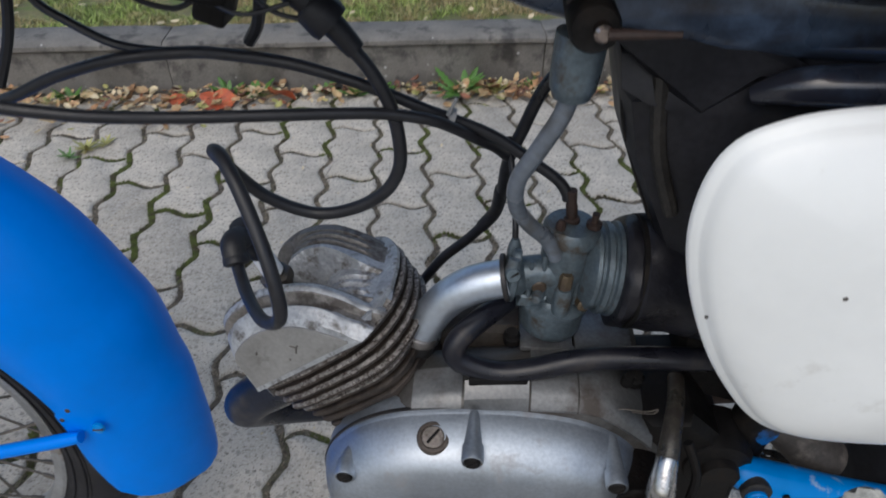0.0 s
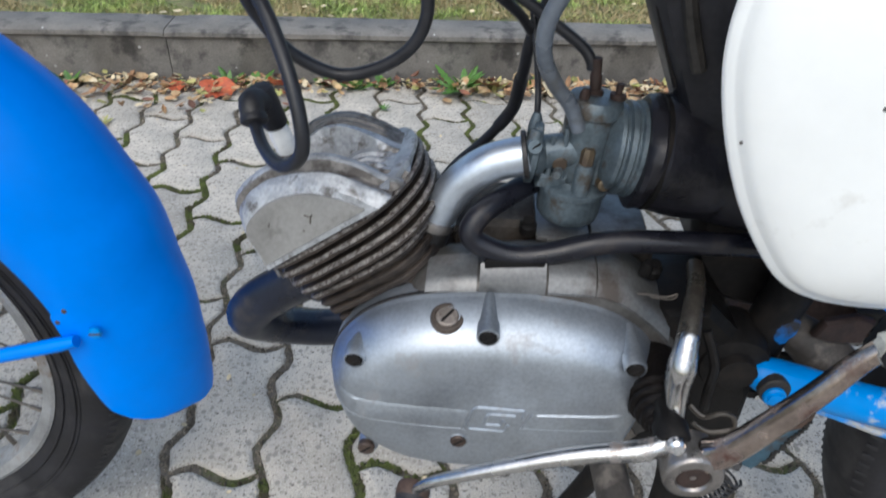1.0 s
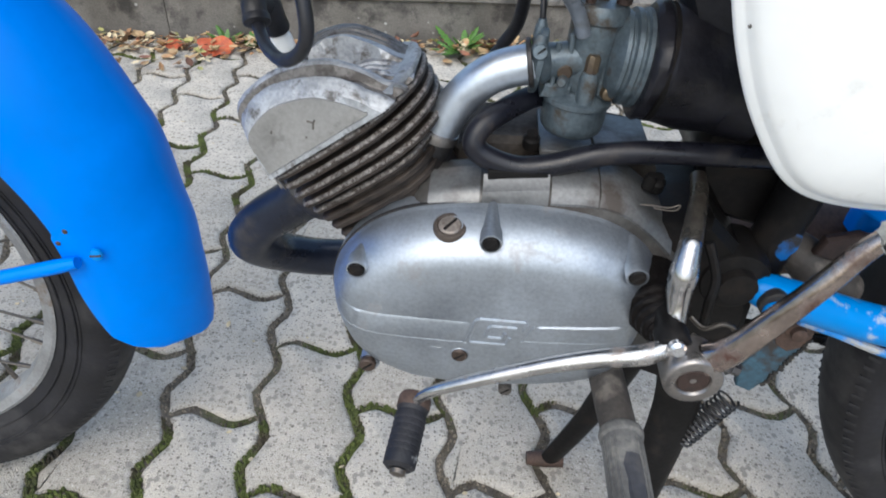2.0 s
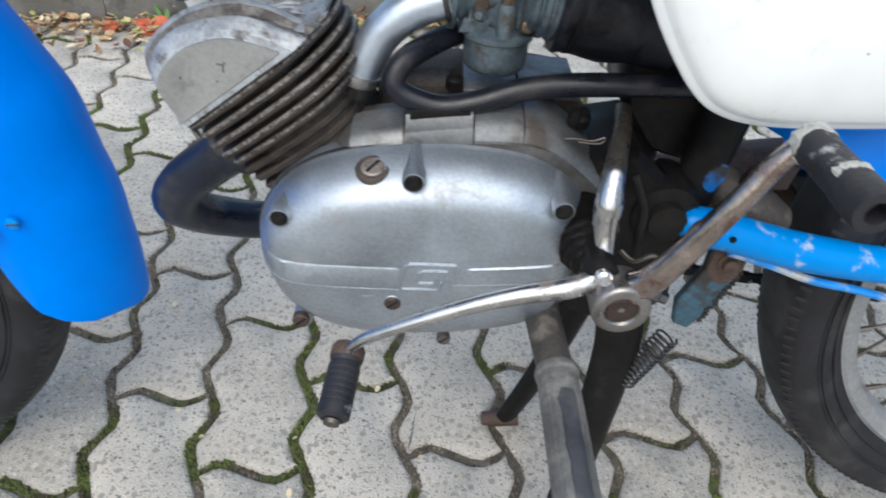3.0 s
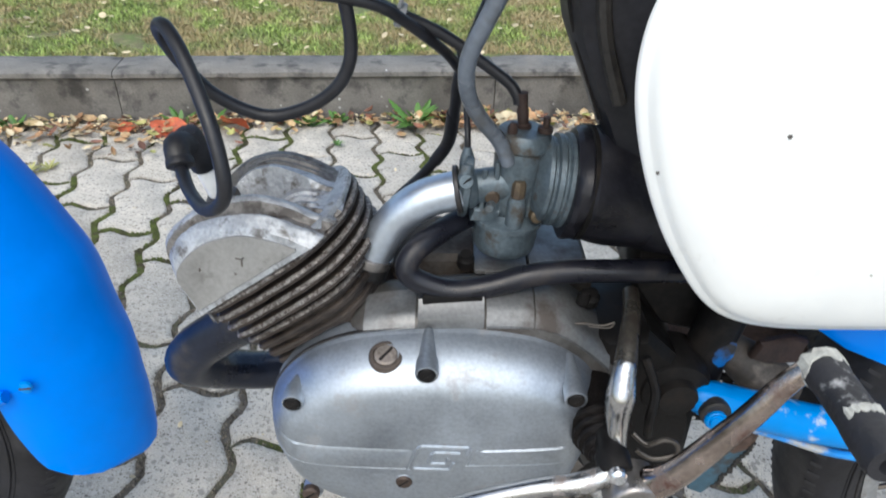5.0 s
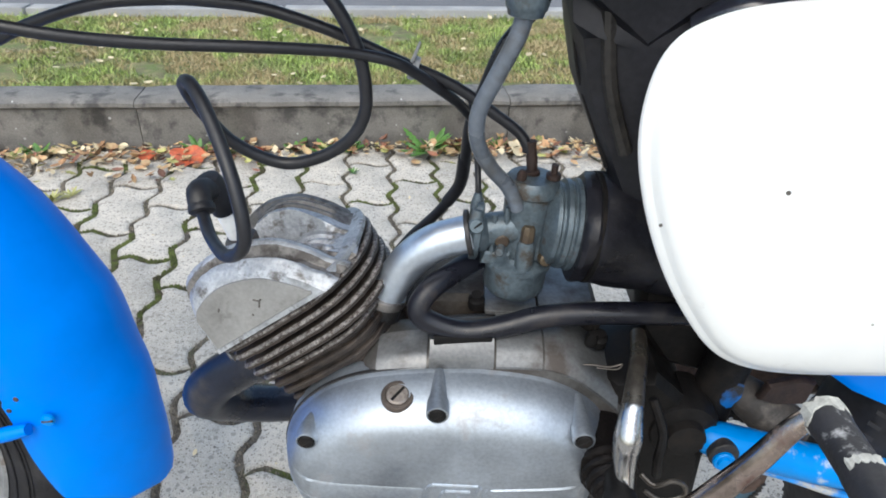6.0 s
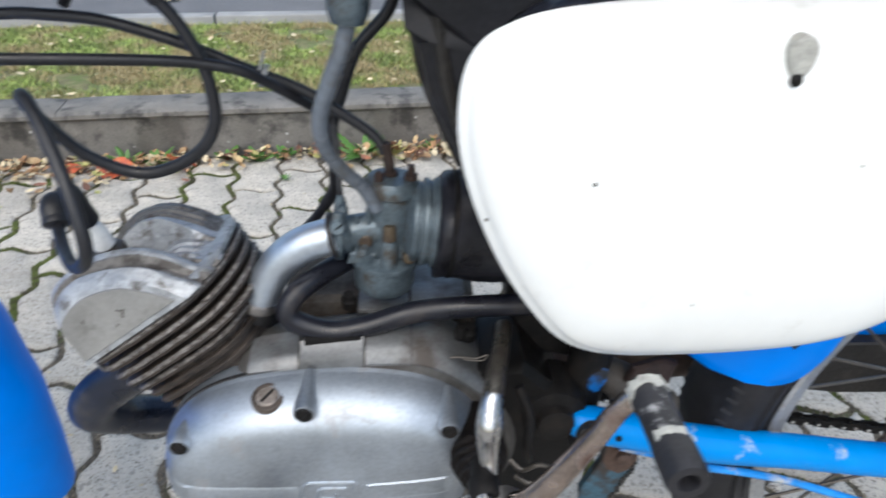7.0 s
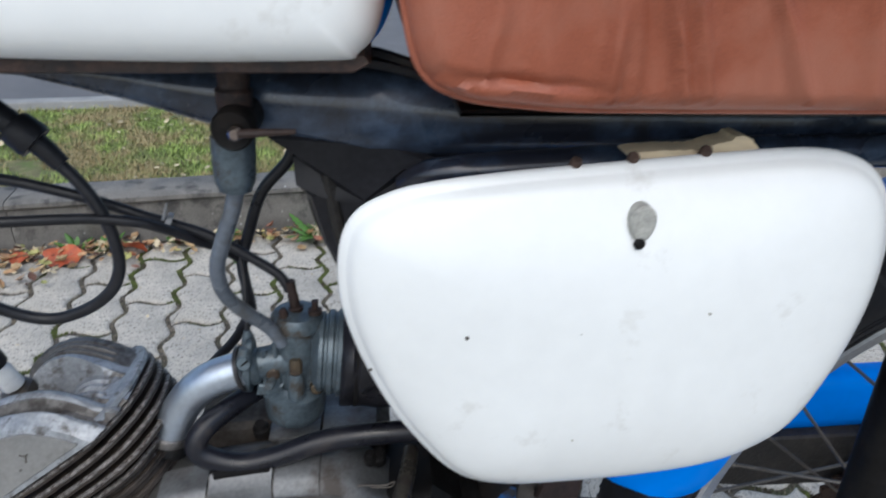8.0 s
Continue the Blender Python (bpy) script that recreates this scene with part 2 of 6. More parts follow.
KERB = material("weathered_kerb", (0.172, 0.162, 0.146), 0.92, 0.0, 0.28, 12, 260, 0.8, (0.065, 0.062, 0.058), 0.35, 14, depth=0.002, random=0.05)
grains(KERB, 70, (0.45, 0.45, 0.43), 0.03, 0.2)
SOIL = material("soil", (0.11, 0.085, 0.055), 0.95, 0.0, 0.4, 20, 200, 1.0, (0.09, 0.1, 0.04), 0.4, 14, depth=0.006)
TURF = material("thin_mossy_turf", (0.17, 0.16, 0.075), 0.95, 0.0, 0.4, 30, 260, 1.0, (0.13, 0.17, 0.05), 0.5, 18, depth=0.006)
GRASS = material("grass_blades", (0.25, 0.325, 0.085), 0.7, 0.0, 0.35, 7, 60, 0.0, (0.35, 0.285, 0.145), 0.62, 6, island=0.5)
ASPHALT = material("asphalt", (0.13, 0.13, 0.135), 0.9, 0.0, 0.2, 5, 300, 0.8, depth=0.003)
EDGING = material("grey_concrete_edging", (0.27, 0.27, 0.262), 0.9, 0.0, 0.2, 8, 260, 0.6, depth=0.002)
LEAF_BROWN = material("dry_leaves", (0.33, 0.19, 0.095), 0.7, 0.0, 0.3, 40, 300, 0.4, (0.48, 0.36, 0.19), 0.5, 12, island=0.5, depth=0.001)
LEAF_RED = material("red_leaf", (0.42, 0.09, 0.035), 0.6, 0.0, 0.3, 50, 300, 0.4, (0.4, 0.18, 0.07), 0.2, 40, depth=0.001)
LEAF_DARK = material("rotting_leaves", (0.15, 0.07, 0.045), 0.75, 0.0, 0.3, 40, 300, 0.4, (0.3, 0.12, 0.06), 0.4, 14, island=0.6, depth=0.001)
LEAF_GREEN = material("yellow_green_leaves", (0.3, 0.3, 0.1), 0.65, 0.0, 0.3, 40, 300, 0.3, (0.45, 0.38, 0.15), 0.4, 20, island=0.4)
LEAF_PALE = material("pale_leaf_bits", (0.5, 0.42, 0.27), 0.7, 0.0, 0.2, 40, 300, 0.3, island=0.3)
WEED = material("weed_leaf", (0.075, 0.17, 0.03), 0.55, 0.0, 0.3, 60, 300, 0.3, island=0.3, depth=0.001)


# ---- mesh helpers ----
V = Vector


def finish(bm, sharp=38):
    bmesh.ops.recalc_face_normals(bm, faces=bm.faces)
    limit = radians(sharp)
    for e in bm.edges:
        e.smooth = not (len(e.link_faces) == 2 and e.calc_face_angle() > limit)
    for f in bm.faces:
        f.smooth = True


def mesh_of(name, bm, mat, sharp=38):
    finish(bm, sharp)
    me = bpy.data.meshes.new(name)
    bm.to_mesh(me)
    bm.free()
    me.materials.append(mat)
    return me


def part(name, bm, mat, parent=None, label="", sharp=38):
    """Links a bmesh as one mesh object under a thing or a part."""
    ob = new(name, mesh_of(name, bm, mat, sharp))
    ob.parent = parent
    return tagged(ob, label)


def shared(name, me, parent, m=None, label=""):
    """One more object on a mesh that exists already."""
    ob = new(name, me)
    ob.parent = parent
    if m is not None:
        ob.matrix_basis = m
    return tagged(ob, label)


def spline(pts, n=8, closed=False):
    """A smooth line through points of any dimension."""
    pts = [V(p) for p in pts]
    k, out = len(pts), []
    for i in range(k if closed else k - 1):
        if closed:
            a, b, c, d = pts[i - 1], pts[i], pts[(i + 1) % k], pts[(i + 2) % k]
        else:
            a, b, c, d = pts[max(i - 1, 0)], pts[i], pts[i + 1], pts[min(i + 2, k - 1)]
        for j in range(n):
            u = j / n
            out.append(0.5 * (2 * b + (c - a) * u + (2 * a - 5 * b + 4 * c - d) * u * u + (3 * b - a - 3 * c + d) * u ** 3))
    if not closed:
        out.append(pts[-1])
    return out


def join_rings(bm, rings, closed_ring=True, cap=True):
    for a, b in zip(rings, rings[1:]):
        k = len(a)
        for i in range(k if closed_ring else k - 1):
            j = (i + 1) % k
            bm.faces.new((a[i], a[j], b[j], b[i]))
    if cap:
        bm.faces.new(rings[0][::-1])
        bm.faces.new(rings[-1])


def tube(bm, pts, r, seg=10, cap=True, flat=1.0):
    """A round bar along points; r is one radius, or one for each point; flat squeezes it across."""
    pts = [V(p) for p in pts]
    rad = list(r) if isinstance(r, (list, tuple)) else [r] * len(pts)
    if len(rad) != len(pts):
        last = len(rad) - 1
        at = [last * i / (len(pts) - 1) for i in range(len(pts))]
        rad = [rad[min(int(a), last - 1)] * (1 - (a - min(int(a), last - 1))) + rad[min(int(a), last - 1) + 1] * (a - min(int(a), last - 1)) for a in at]
    tang = [(pts[min(i + 1, len(pts) - 1)] - pts[max(i - 1, 0)]).normalized() for i in range(len(pts))]
    ref = V((0, 0, 1)) if abs(tang[0].z) < 0.8 else V((0, 1, 0))
    side = tang[0].cross(ref).normalized()
    rings = []
    for p, q, t in zip(pts, rad, tang):
        side = (side - t * side.dot(t)).normalized()
        up = t.cross(side)
        rings.append([bm.verts.new(p + (side * math.cos(a) + up * math.sin(a) * flat) * q) for a in (2 * math.pi * i / seg for i in range(seg))])
    join_rings(bm, rings, True, cap)
    return bm


def curve_tube(pts, r, n=7, seg=10, flat=1.0):
    bm = bmesh.new()
    return tube(bm, spline(pts, n), r, seg, True, flat)


def lathe(bm, profile, origin, axis, seg=24):
    """Turns (radius, distance along the axis) round an axis."""
    axis, origin = V(axis).normalized(), V(origin)
    side = axis.cross(V((0, 0, 1)) if abs(axis.z) < 0.8 else V((1, 0, 0))).normalized()
    up = axis.cross(side)
    rings = [[bm.verts.new(origin + axis * h + (side * math.cos(a) + up * math.sin(a)) * max(r, 1e-5)) for a in (2 * math.pi * i / seg for i in range(seg))]
             for r, h in profile]
    join_rings(bm, rings)
    return bm


def turned(profile, origin, axis, seg=24):
    return lathe(bmesh.new(), profile, origin, axis, seg)


def inset(line, d):
    """Moves a closed, anticlockwise 2D line inwards by d; past 18 mm it shrinks towards the middle, so that it never folds."""
    k, out, near = len(line), [], min(d, 0.018)
    for i in range(k):
        t = (line[(i + 1) % k] - line[i - 1]).normalized()
        out.append(line[i] + V((-t.y, t.x)) * near)
    if d > near:
        mid = sum(out, V((0, 0))) / k
        mean = sum((p - mid).length for p in out) / k
        out = [mid + (p - mid) * max(0.05, 1 - (d - near) / mean) for p in out]
    return out


def anticlockwise(line):
    line = [V(p) for p in line]
    area = sum(a.x * b.y - b.x * a.y for a, b in zip(line, line[1:] + line[:1]))
    return line if area > 0 else line[::-1]


def dished(bm, outline, steps, to3d, cap=True):
    """A body from insets of one outline: steps of (inset, height); to3d places (u, v, height)."""
    line = anticlockwise(outline)
    rings = [[bm.verts.new(to3d(p.x, p.y, h)) for p in inset(line, d)] for d, h in steps]
    join_rings(bm, rings, True, cap)
    return bm


def shrink(line, d):
    """Draws a closed line in by d on all sides, in proportion to its length and height."""
    xs, ys = [p.x for p in line], [p.y for p in line]
    mid = V(((min(xs) + max(xs)) / 2, (min(ys) + max(ys)) / 2))
    hx, hy = (max(xs) - min(xs)) / 2, (max(ys) - min(ys)) / 2
    return [V((mid.x + (p.x - mid.x) * (1 - d / hx), mid.y + (p.y - mid.y) * (1 - d / hy))) for p in line]


def cushion(outline, steps):
    """A soft-edged body seen from the side: steps of (drawn in by, height)."""
    line = anticlockwise(outline)
    bm = bmesh.new()
    join_rings(bm, [[bm.verts.new((p.x, -h, p.y)) for p in shrink(line, d)] for d, h in steps])
    return bm


def side_on(x, z, h):
    """Places an outline seen from the side, with h towards the near side."""
    return V((x, -h, z))


def slab(outline, y0, y1, edge=0.0015):
    """A plate seen from the side, from y0 (near) to y1, with rounded rims."""
    return dished(bmesh.new(), outline, [(edge, -y1), (0, -y1 + edge), (0, -y0 - edge), (edge, -y0)], side_on)


def box(bm, size, m=None, edge=0.002):
    """A box with bevelled edges about its middle."""
    before = set(bm.verts)
    bmesh.ops.create_cube(bm, size=1)
    for v in [v for v in bm.verts if v not in before]:
        v.co = V((v.co.x * size[0], v.co.y * size[1], v.co.z * size[2]))
    if edge:
        es = [e for e in bm.edges if e.verts[0] not in before]
        bmesh.ops.bevel(bm, geom=es, offset=edge, segments=2, profile=0.5, affect="EDGES")
    if m is not None:
        bmesh.ops.transform(bm, matrix=m, verts=[v for v in bm.verts if v not in before])
    return bm


def rounded_rect(cx, cy, w, h, r, n=5):
    pts = []
    for qx, qy, a0 in ((1, 1, 0), (-1, 1, 90), (-1, -1, 180), (1, -1, 270)):
        for i in range(n + 1):
            a = radians(a0 + 90 * i / n)
            pts.append(V((cx + qx * (w / 2 - r) + r * math.cos(a), cy + qy * (h / 2 - r) + r * math.sin(a))))
    return pts


def thing(name, m, label, category, group=""):
    e = new(name)
    e.empty_display_size = 0.05
    e.matrix_basis = m
    return tagged(e, label, category, group)


# ---- ground ----
def flat_sheet(name, x0, x1, y0, y1, z, mat, label, nx=1, ny=1, thick=0.0):
    bm = bmesh.new()
    xs = [x0 + (x1 - x0) * i / nx for i in range(nx + 1)]
    ys = [y0 + (y1 - y0) * i / ny for i in range(ny + 1)]
    grid = [[bm.verts.new((x, y, z)) for x in xs] for y in ys]
    for a, b in zip(grid, grid[1:]):
        for i in range(nx):
            bm.faces.new((a[i], a[i + 1], b[i + 1], b[i]))
    if thick:
        ext = bmesh.ops.extrude_face_region(bm, geom=list(bm.faces))["geom"]
        for v in ext:
            if isinstance(v, bmesh.types.BMVert):
                v.co.z -= thick
    return tagged(part(name, bm, mat), label, "ground", kind="structure")


KERB_Y, KERB_TOP, KERB_BACK, GRASS_END, LAWN = 1.995, 0.137, 2.125, 3.085, 0.112
ground = flat_sheet("ground", -60, 60, -60, 140, -0.06, SOIL, "bare brown soil under the paving and the lawn")
bed = flat_sheet("paving_bed", -6, 6, -4, KERB_Y + 0.005, -0.0065, JOINT, "dark soil and moss filling the paving joints", thick=0.03)
lawn = flat_sheet("lawn_soil", -6, 6, KERB_BACK - 0.005, GRASS_END + 0.04, LAWN, TURF, "mossy brown soil under the patchy lawn strip", thick=0.1)
road = flat_sheet("road", -60, 60, GRASS_END + 0.112, 60, LAWN, ASPHALT, "grey asphalt road beyond the lawn strip", thick=0.1)

# kerb of metre-long stones with a sloped and worn front edge
kerb = tagged(new("kerb"), "weathered grey concrete kerb beside the paving", "kerb", kind="structure")


def kerb_mesh(length, y0, y1, z0, z1, slope):
    bm = bmesh.new()
    prof = [(y0 + 0.013, z0), (y0 + 0.014, z1 - 0.030), (y0 + 0.001, z1 - 0.020), (y0 + 0.002, z1 - 0.009), (y0 + slope * 0.55, z1 - 0.002), (y1 - 0.006, z1), (y1, z1 - 0.006), (y1, z0)]
    n = 24
    rings = []
    for i in range(n + 1):
        x = -length / 2 + length * i / n
        end = 0.003 if i in (0, n) else 0.0
        rings.append([bm.verts.new((x, y + (0.0016 * noise.noise((x * 14, y * 30, z * 30)) if 0 < k < 7 else 0) + (end if k < 4 else 0),
                                    z + (0.0025 * noise.noise((x * 9 + 5, y * 40, k)) if 0 < k < 7 else 0) - (end if 1 < k < 7 else 0)))
                      for k, (y, z) in enumerate(prof)])
    join_rings(bm, rings)
    return mesh_of("kerb_stone", bm, KERB, 50)


stone_mesh = kerb_mesh(0.997, KERB_Y, KERB_BACK, -0.05, KERB_TOP, 0.03)
for i in range(-6, 7):
    shared("kerb_stone", stone_mesh, kerb, pose(0.037 + i * 1.0, random.uniform(-0.002, 0.002), random.uniform(-0.002, 0.001)))

far_kerb = tagged(new("far_kerb"), "low grey concrete edging along the road", "kerb", kind="structure")
bm = bmesh.new()
box(bm, (0.99, 0.085, 0.16), None, 0.006)
edging_mesh = mesh_of("edging_stone", bm, EDGING)
for i in range(-7, 8):
    shared("edging_stone", edging_mesh, far_kerb, pose(0.3 + i * 1.0, GRASS_END + 0.075, LAWN - 0.048 + random.uniform(-0.002, 0.002)))


# ---- moped ----
BIKE = pose(0.2085, 0.605, 0, 0, 0, -7.5)
moped = thing("moped", BIKE, "old blue and white moped on its stand, engine and carburettor exposed", "moped")

# white side panel
PANEL = [(0.084, 0.615), (0.086, 0.636), (0.093, 0.65), (0.106, 0.6582), (0.125, 0.6638), (0.164, 0.6688), (0.216, 0.673), (0.27, 0.6772), (0.305, 0.679),
         (0.328, 0.676), (0.345, 0.667), (0.357, 0.65), (0.363, 0.625), (0.363, 0.59), (0.355, 0.553), (0.339, 0.516), (0.315, 0.496), (0.287, 0.486), (0.25, 0.481),
         (0.21, 0.479), (0.18, 0.479), (0.158, 0.483), (0.142, 0.492), (0.127, 0.509), (0.11, 0.535), (0.096, 0.565), (0.087, 0.593)]
panel_line = spline(PANEL, 4, True)
LOCK_X = 0.2238
side_panel = part("side_panel", dished(bmesh.new(), panel_line, [(0.003, 0.0862), (0, 0.0868), (0, 0.0882), (0.001, 0.09), (0.0035, 0.0912), (0.0048, 0.0923), (0.0062, 0.095), (0.0095, 0.0975), (0.015, 0.1003),
                  (0.026, 0.1036), (0.045, 0.1075), (0.075, 0.11), (0.12, 0.111)], side_on), WHITE, moped, "glossy white enamelled side panel with small chips", 60)
lock_line = [V((LOCK_X + 0.0062 * math.cos(a), 0.651 + (0.0075 if math.sin(a) > 0 else 0.0105) * math.sin(a))) for a in (2 * math.pi * i / 20 for i in range(20))]
lock = part("lock", slab(lock_line, -0.1082, -0.095, 0.0012), PUTTY, side_panel, "dull grey oval lock")
part("keyhole", turned([(0.0026, 0), (0.0028, 0.0012), (0.0012, 0.0022)], (LOCK_X - 0.001, -0.1078, 0.6405), (0, -1, 0), 12), BLACK, lock, "black lock tip")
for x, z, r in ((0.145, 0.593, 0.0011), (0.263, 0.603, 0.0008), (0.2, 0.594, 0.0005), (0.203, 0.527, 0.0006), (0.0985, 0.57, 0.0009)):
    h = 0.1106 if 0.15 < x < 0.31 and z > 0.53 else 0.1088
    if x < 0.11:
        h = 0.0988
    part("paint_chip", turned([(r, 0), (r * 0.9, 0.0006), (r * 0.3, 0.0008)], (x, -h + 0.0004, z), (0, -1, 0), 8), SCREW if x in (0.145, 0.0985) else PUTTY, side_panel, "small paint chip")
for x, z in ((0.1955, 0.6695), (0.2225, 0.6715), (0.257, 0.6742)):
    part("panel_stud", turned([(0.0029, 0), (0.0029, 0.004), (0.002, 0.0055)], (x, -0.086, z + 0.001), (0, -0.6, 0.8), 10), RUST, side_panel, "rusty stud")
WEDGE = spline([(0.222, 0.6752), (0.233, 0.6763), (0.2467, 0.6767), (0.257, 0.677), (0.2633, 0.6795), (0.2715, 0.6812), (0.274, 0.6832), (0.279, 0.6828), (0.283, 0.6802), (0.2858, 0.676), (0.284, 0.668), (0.262, 0.667), (0.238, 0.6685), (0.2262, 0.6712)], 6, True)
WEDGE = [p + V((0.0007 * noise.noise((p.x * 500, p.y * 500, 1.0)), 0.0008 * noise.noise((p.x * 500, p.y * 500, 8.0)))) for p in WEDGE]
part("foam_wedge", slab(anticlockwise(WEDGE), -0.083, -0.068, 0.0002), WOOD, moped, "ragged tan foam wedge behind the panel", 40)

# crankcase and clutch cover
COVER = [(-0.1, 0.367), (-0.0985, 0.384), (-0.092, 0.4), (-0.079, 0.416), (-0.063, 0.4275), (-0.044, 0.435), (-0.02, 0.4395), (0.006, 0.442), (0.034, 0.442), (0.064, 0.4375),
         (0.086, 0.4275), (0.1, 0.415), (0.107, 0.4), (0.1075, 0.38), (0.104, 0.352), (0.095, 0.328), (0.075, 0.314), (0.045, 0.306), (0.01, 0.3015), (-0.025, 0.3015), (-0.052, 0.306), (-0.074, 0.3175),
         (-0.088, 0.331), (-0.096, 0.348)]
cover_line = anticlockwise(spline(COVER, 4, True))
COVER_STEPS = [(0.0, 0.04), (0, 0.0552), (0.0006, 0.0562), (0.0009, 0.0575), (0.0016, 0.0615), (0.0034, 0.0672), (0.0056, 0.0725), (0.0083, 0.0772), (0.0115, 0.0812), (0.0155, 0.0845), (0.0205, 0.0868), (0.028, 0.0881), (0.04, 0.0888), (0.055, 0.0891), (0.07, 0.0892)]


def cover_h(x, z):
    """How far the clutch cover stands out at (x, z)."""
    p = V((x, z))
    d = min((p - q).length for q in cover_line)
    for (a, ha), (b, hb) in zip(COVER_STEPS[1:], COVER_STEPS[2:]):
        if d <= b:
            return ha + (hb - ha) * (d - a) / (b - a)
    return COVER_STEPS[-1][1]


engine_cover = part("engine_cover", dished(bmesh.new(), cover_line, COVER_STEPS, side_on), ALU, moped, "dull cast aluminium clutch cover", 50)

part("gasket_line", dished(bmesh.new(), cover_line, [(0.002, 0.0505), (-0.0008, 0.051), (-0.0008, 0.0535), (0.002, 0.054)], side_on), SOOTY, engine_cover, "dark gasket line")


def slotted_screw(name, at, r, axis, parent, mat=SCREW, label="", along=None):
    """A cheese-head screw with a slot across its face."""
    axis = V(axis).normalized()
    s = part(name, turned([(r, -0.004), (r, 0.0), (r * 0.86, 0.0009), (r * 0.25, 0.0009)], at, axis, 16), mat, parent, label)
    bm = bmesh.new()
    side = axis.cross(V((0, 1, 0.3))).normalized() if abs(axis.y) < 0.9 else V((0.75, 0, 0.66))
    side = side if along is None else V(along).normalized()
    c = V(at) + axis * 0.0008
    tube(bm, [c - side * r * 0.8, c + side * r * 0.8], r * 0.14, 6)
    part("slot", bm, BLACK, s)
    return s


for x, y, z, lean in ((-0.0785, -0.0835, 0.4055, 0.003), (0.0, -0.0885, 0.4365, 0.0), (0.0855, -0.0885, 0.421, 0.0)):
    boss = part("screw_boss", turned([(0.0063, -0.011), (0.0066, -0.006), (0.0067, -0.0012), (0.0063, 0.0003), (0.0056, 0.0004), (0.0053, -0.0014), (0.001, -0.0014)], (x, y, z), (0, -1, -0.05), 22), ALU, engine_cover)
    part("boss_ridge", tube(bmesh.new(), spline([(x, y + 0.003, z), (x + lean * 0.2, y + 0.011, z + 0.0016), (x + lean, y + 0.021, z + 0.0036), (x + lean * 1.6, y + 0.032, z + 0.0056)], 4), [0.0064, 0.0056, 0.0042, 0.0026], 16), ALU, boss)
    slotted_screw("cover_screw", (x, y - 0.0004, z), 0.0049, (0, -1, 0), engine_cover, BLACK, "blackened slotted screw")
plug_axis = (-0.02, -0.26, 0.965)
part("plug_seat", turned([(0.0106, -0.016), (0.0102, -0.0004), (0.0096, 0.0004), (0.0078, 0.0006), (0.0072, 0.0)], (-0.0242, -0.0708, 0.4345), plug_axis, 24), PLUG_SEAT, engine_cover, "oil-stained plug seat")
slotted_screw("filler_plug", (-0.0242, -0.0711, 0.4352), 0.0069, plug_axis, engine_cover, OLD_PLUG, "tarnished slotted filler plug", (0.6, 0.78, 0.2))
slotted_screw("level_screw", (-0.0125, -0.09, 0.3465), 0.0052, (0, -1, 0), engine_cover, LEVEL_RUST, "rust-browned slotted level screw")
part("level_rim", turned([(0.0066, 0.08), (0.0063, 0.0892), (0.0058, 0.0896), (0.005, 0.0892)], (-0.0125, 0, 0.3465), (0, -1, 0), 16), ALU, engine_cover)
slotted_screw("lower_screw", (-0.0745, -0.081, 0.3195), 0.0058, (0, -1, 0), engine_cover, LEVEL_RUST, "rust-browned lower screw")
part("lower_boss", turned([(0.0068, 0.05), (0.0068, 0.0765), (0.006, 0.078), (0.004, 0.078)], (-0.0738, 0, 0.318), (0, -1, 0), 16), ALU, engine_cover)
slotted_screw("lower_screw", (0.021, -0.078, 0.3035), 0.0048, (0, -1, 0), engine_cover)


def raised_band(x0, x1, z_low, z_high, tilt0=0.0, tilt1=0.0, lift=0.0009, n=14):
    """A low moulded band that follows the cover's curve."""
    bm = bmesh.new()
    rows = []
    for i in range(n + 1):
        u = i / n
        zl, zh = z_low(u), z_high(u)
        col = []
        for k, (f, l) in enumerate(((0, -0.0006), (0.06, lift * 0.6), (0.9, lift), (1, -0.0004))):
            x = x0 + (x1 - x0) * u + (tilt0 * (1 - u) + tilt1 * u) * (f - 0.5)
            z = zl + (zh - zl) * f
            end = -0.0012 if i in (0, n) else 0
            col.append(bm.verts.new((x, -cover_h(x, z) - l - end, z)))
        rows.append(col)
    for a, b in zip(rows, rows[1:]):
        for k in range(3):
            bm.faces.new((a[k], a[k + 1], b[k + 1], b[k]))
    return bm


part("moulded_band", raised_band(-0.0965, -0.0085, lambda u: 0.358 + 0.006 * (1 - u) ** 5, lambda u: 0.3763 + 0.007 * (1 - u) ** 9, 0, 0.006, 0.0008, 26), ALU, engine_cover)
part("moulded_band", raised_band(0.0295, 0.091, lambda u: 0.363 + 0.004 * u, lambda u: 0.3775 + 0.0045 * u, 0.006, 0, 0.0008), ALU, engine_cover)


def cover_line_at(pts, r, n=5):
    """A thin raised line that follows the cover's curve."""
    bm = bmesh.new()
    return tube(bm, [(p.x, -cover_h(p.x, p.y) + r * 0.35, p.y) for p in spline(pts, n)], r, 8)


part("band_edge", cover_line_at([(-0.094, 0.3635), (-0.08, 0.36), (-0.05, 0.3582), (-0.0115, 0.358), (-0.0108, 0.3585), (-0.0058, 0.3755)], 0.0008), ALU, engine_cover)
part("band_edge", cover_line_at([(0.0318, 0.3768), (0.0268, 0.364), (0.0275, 0.3632), (0.05, 0.3645), (0.086, 0.367)], 0.0008), ALU, engine_cover)
bm = bmesh.new()
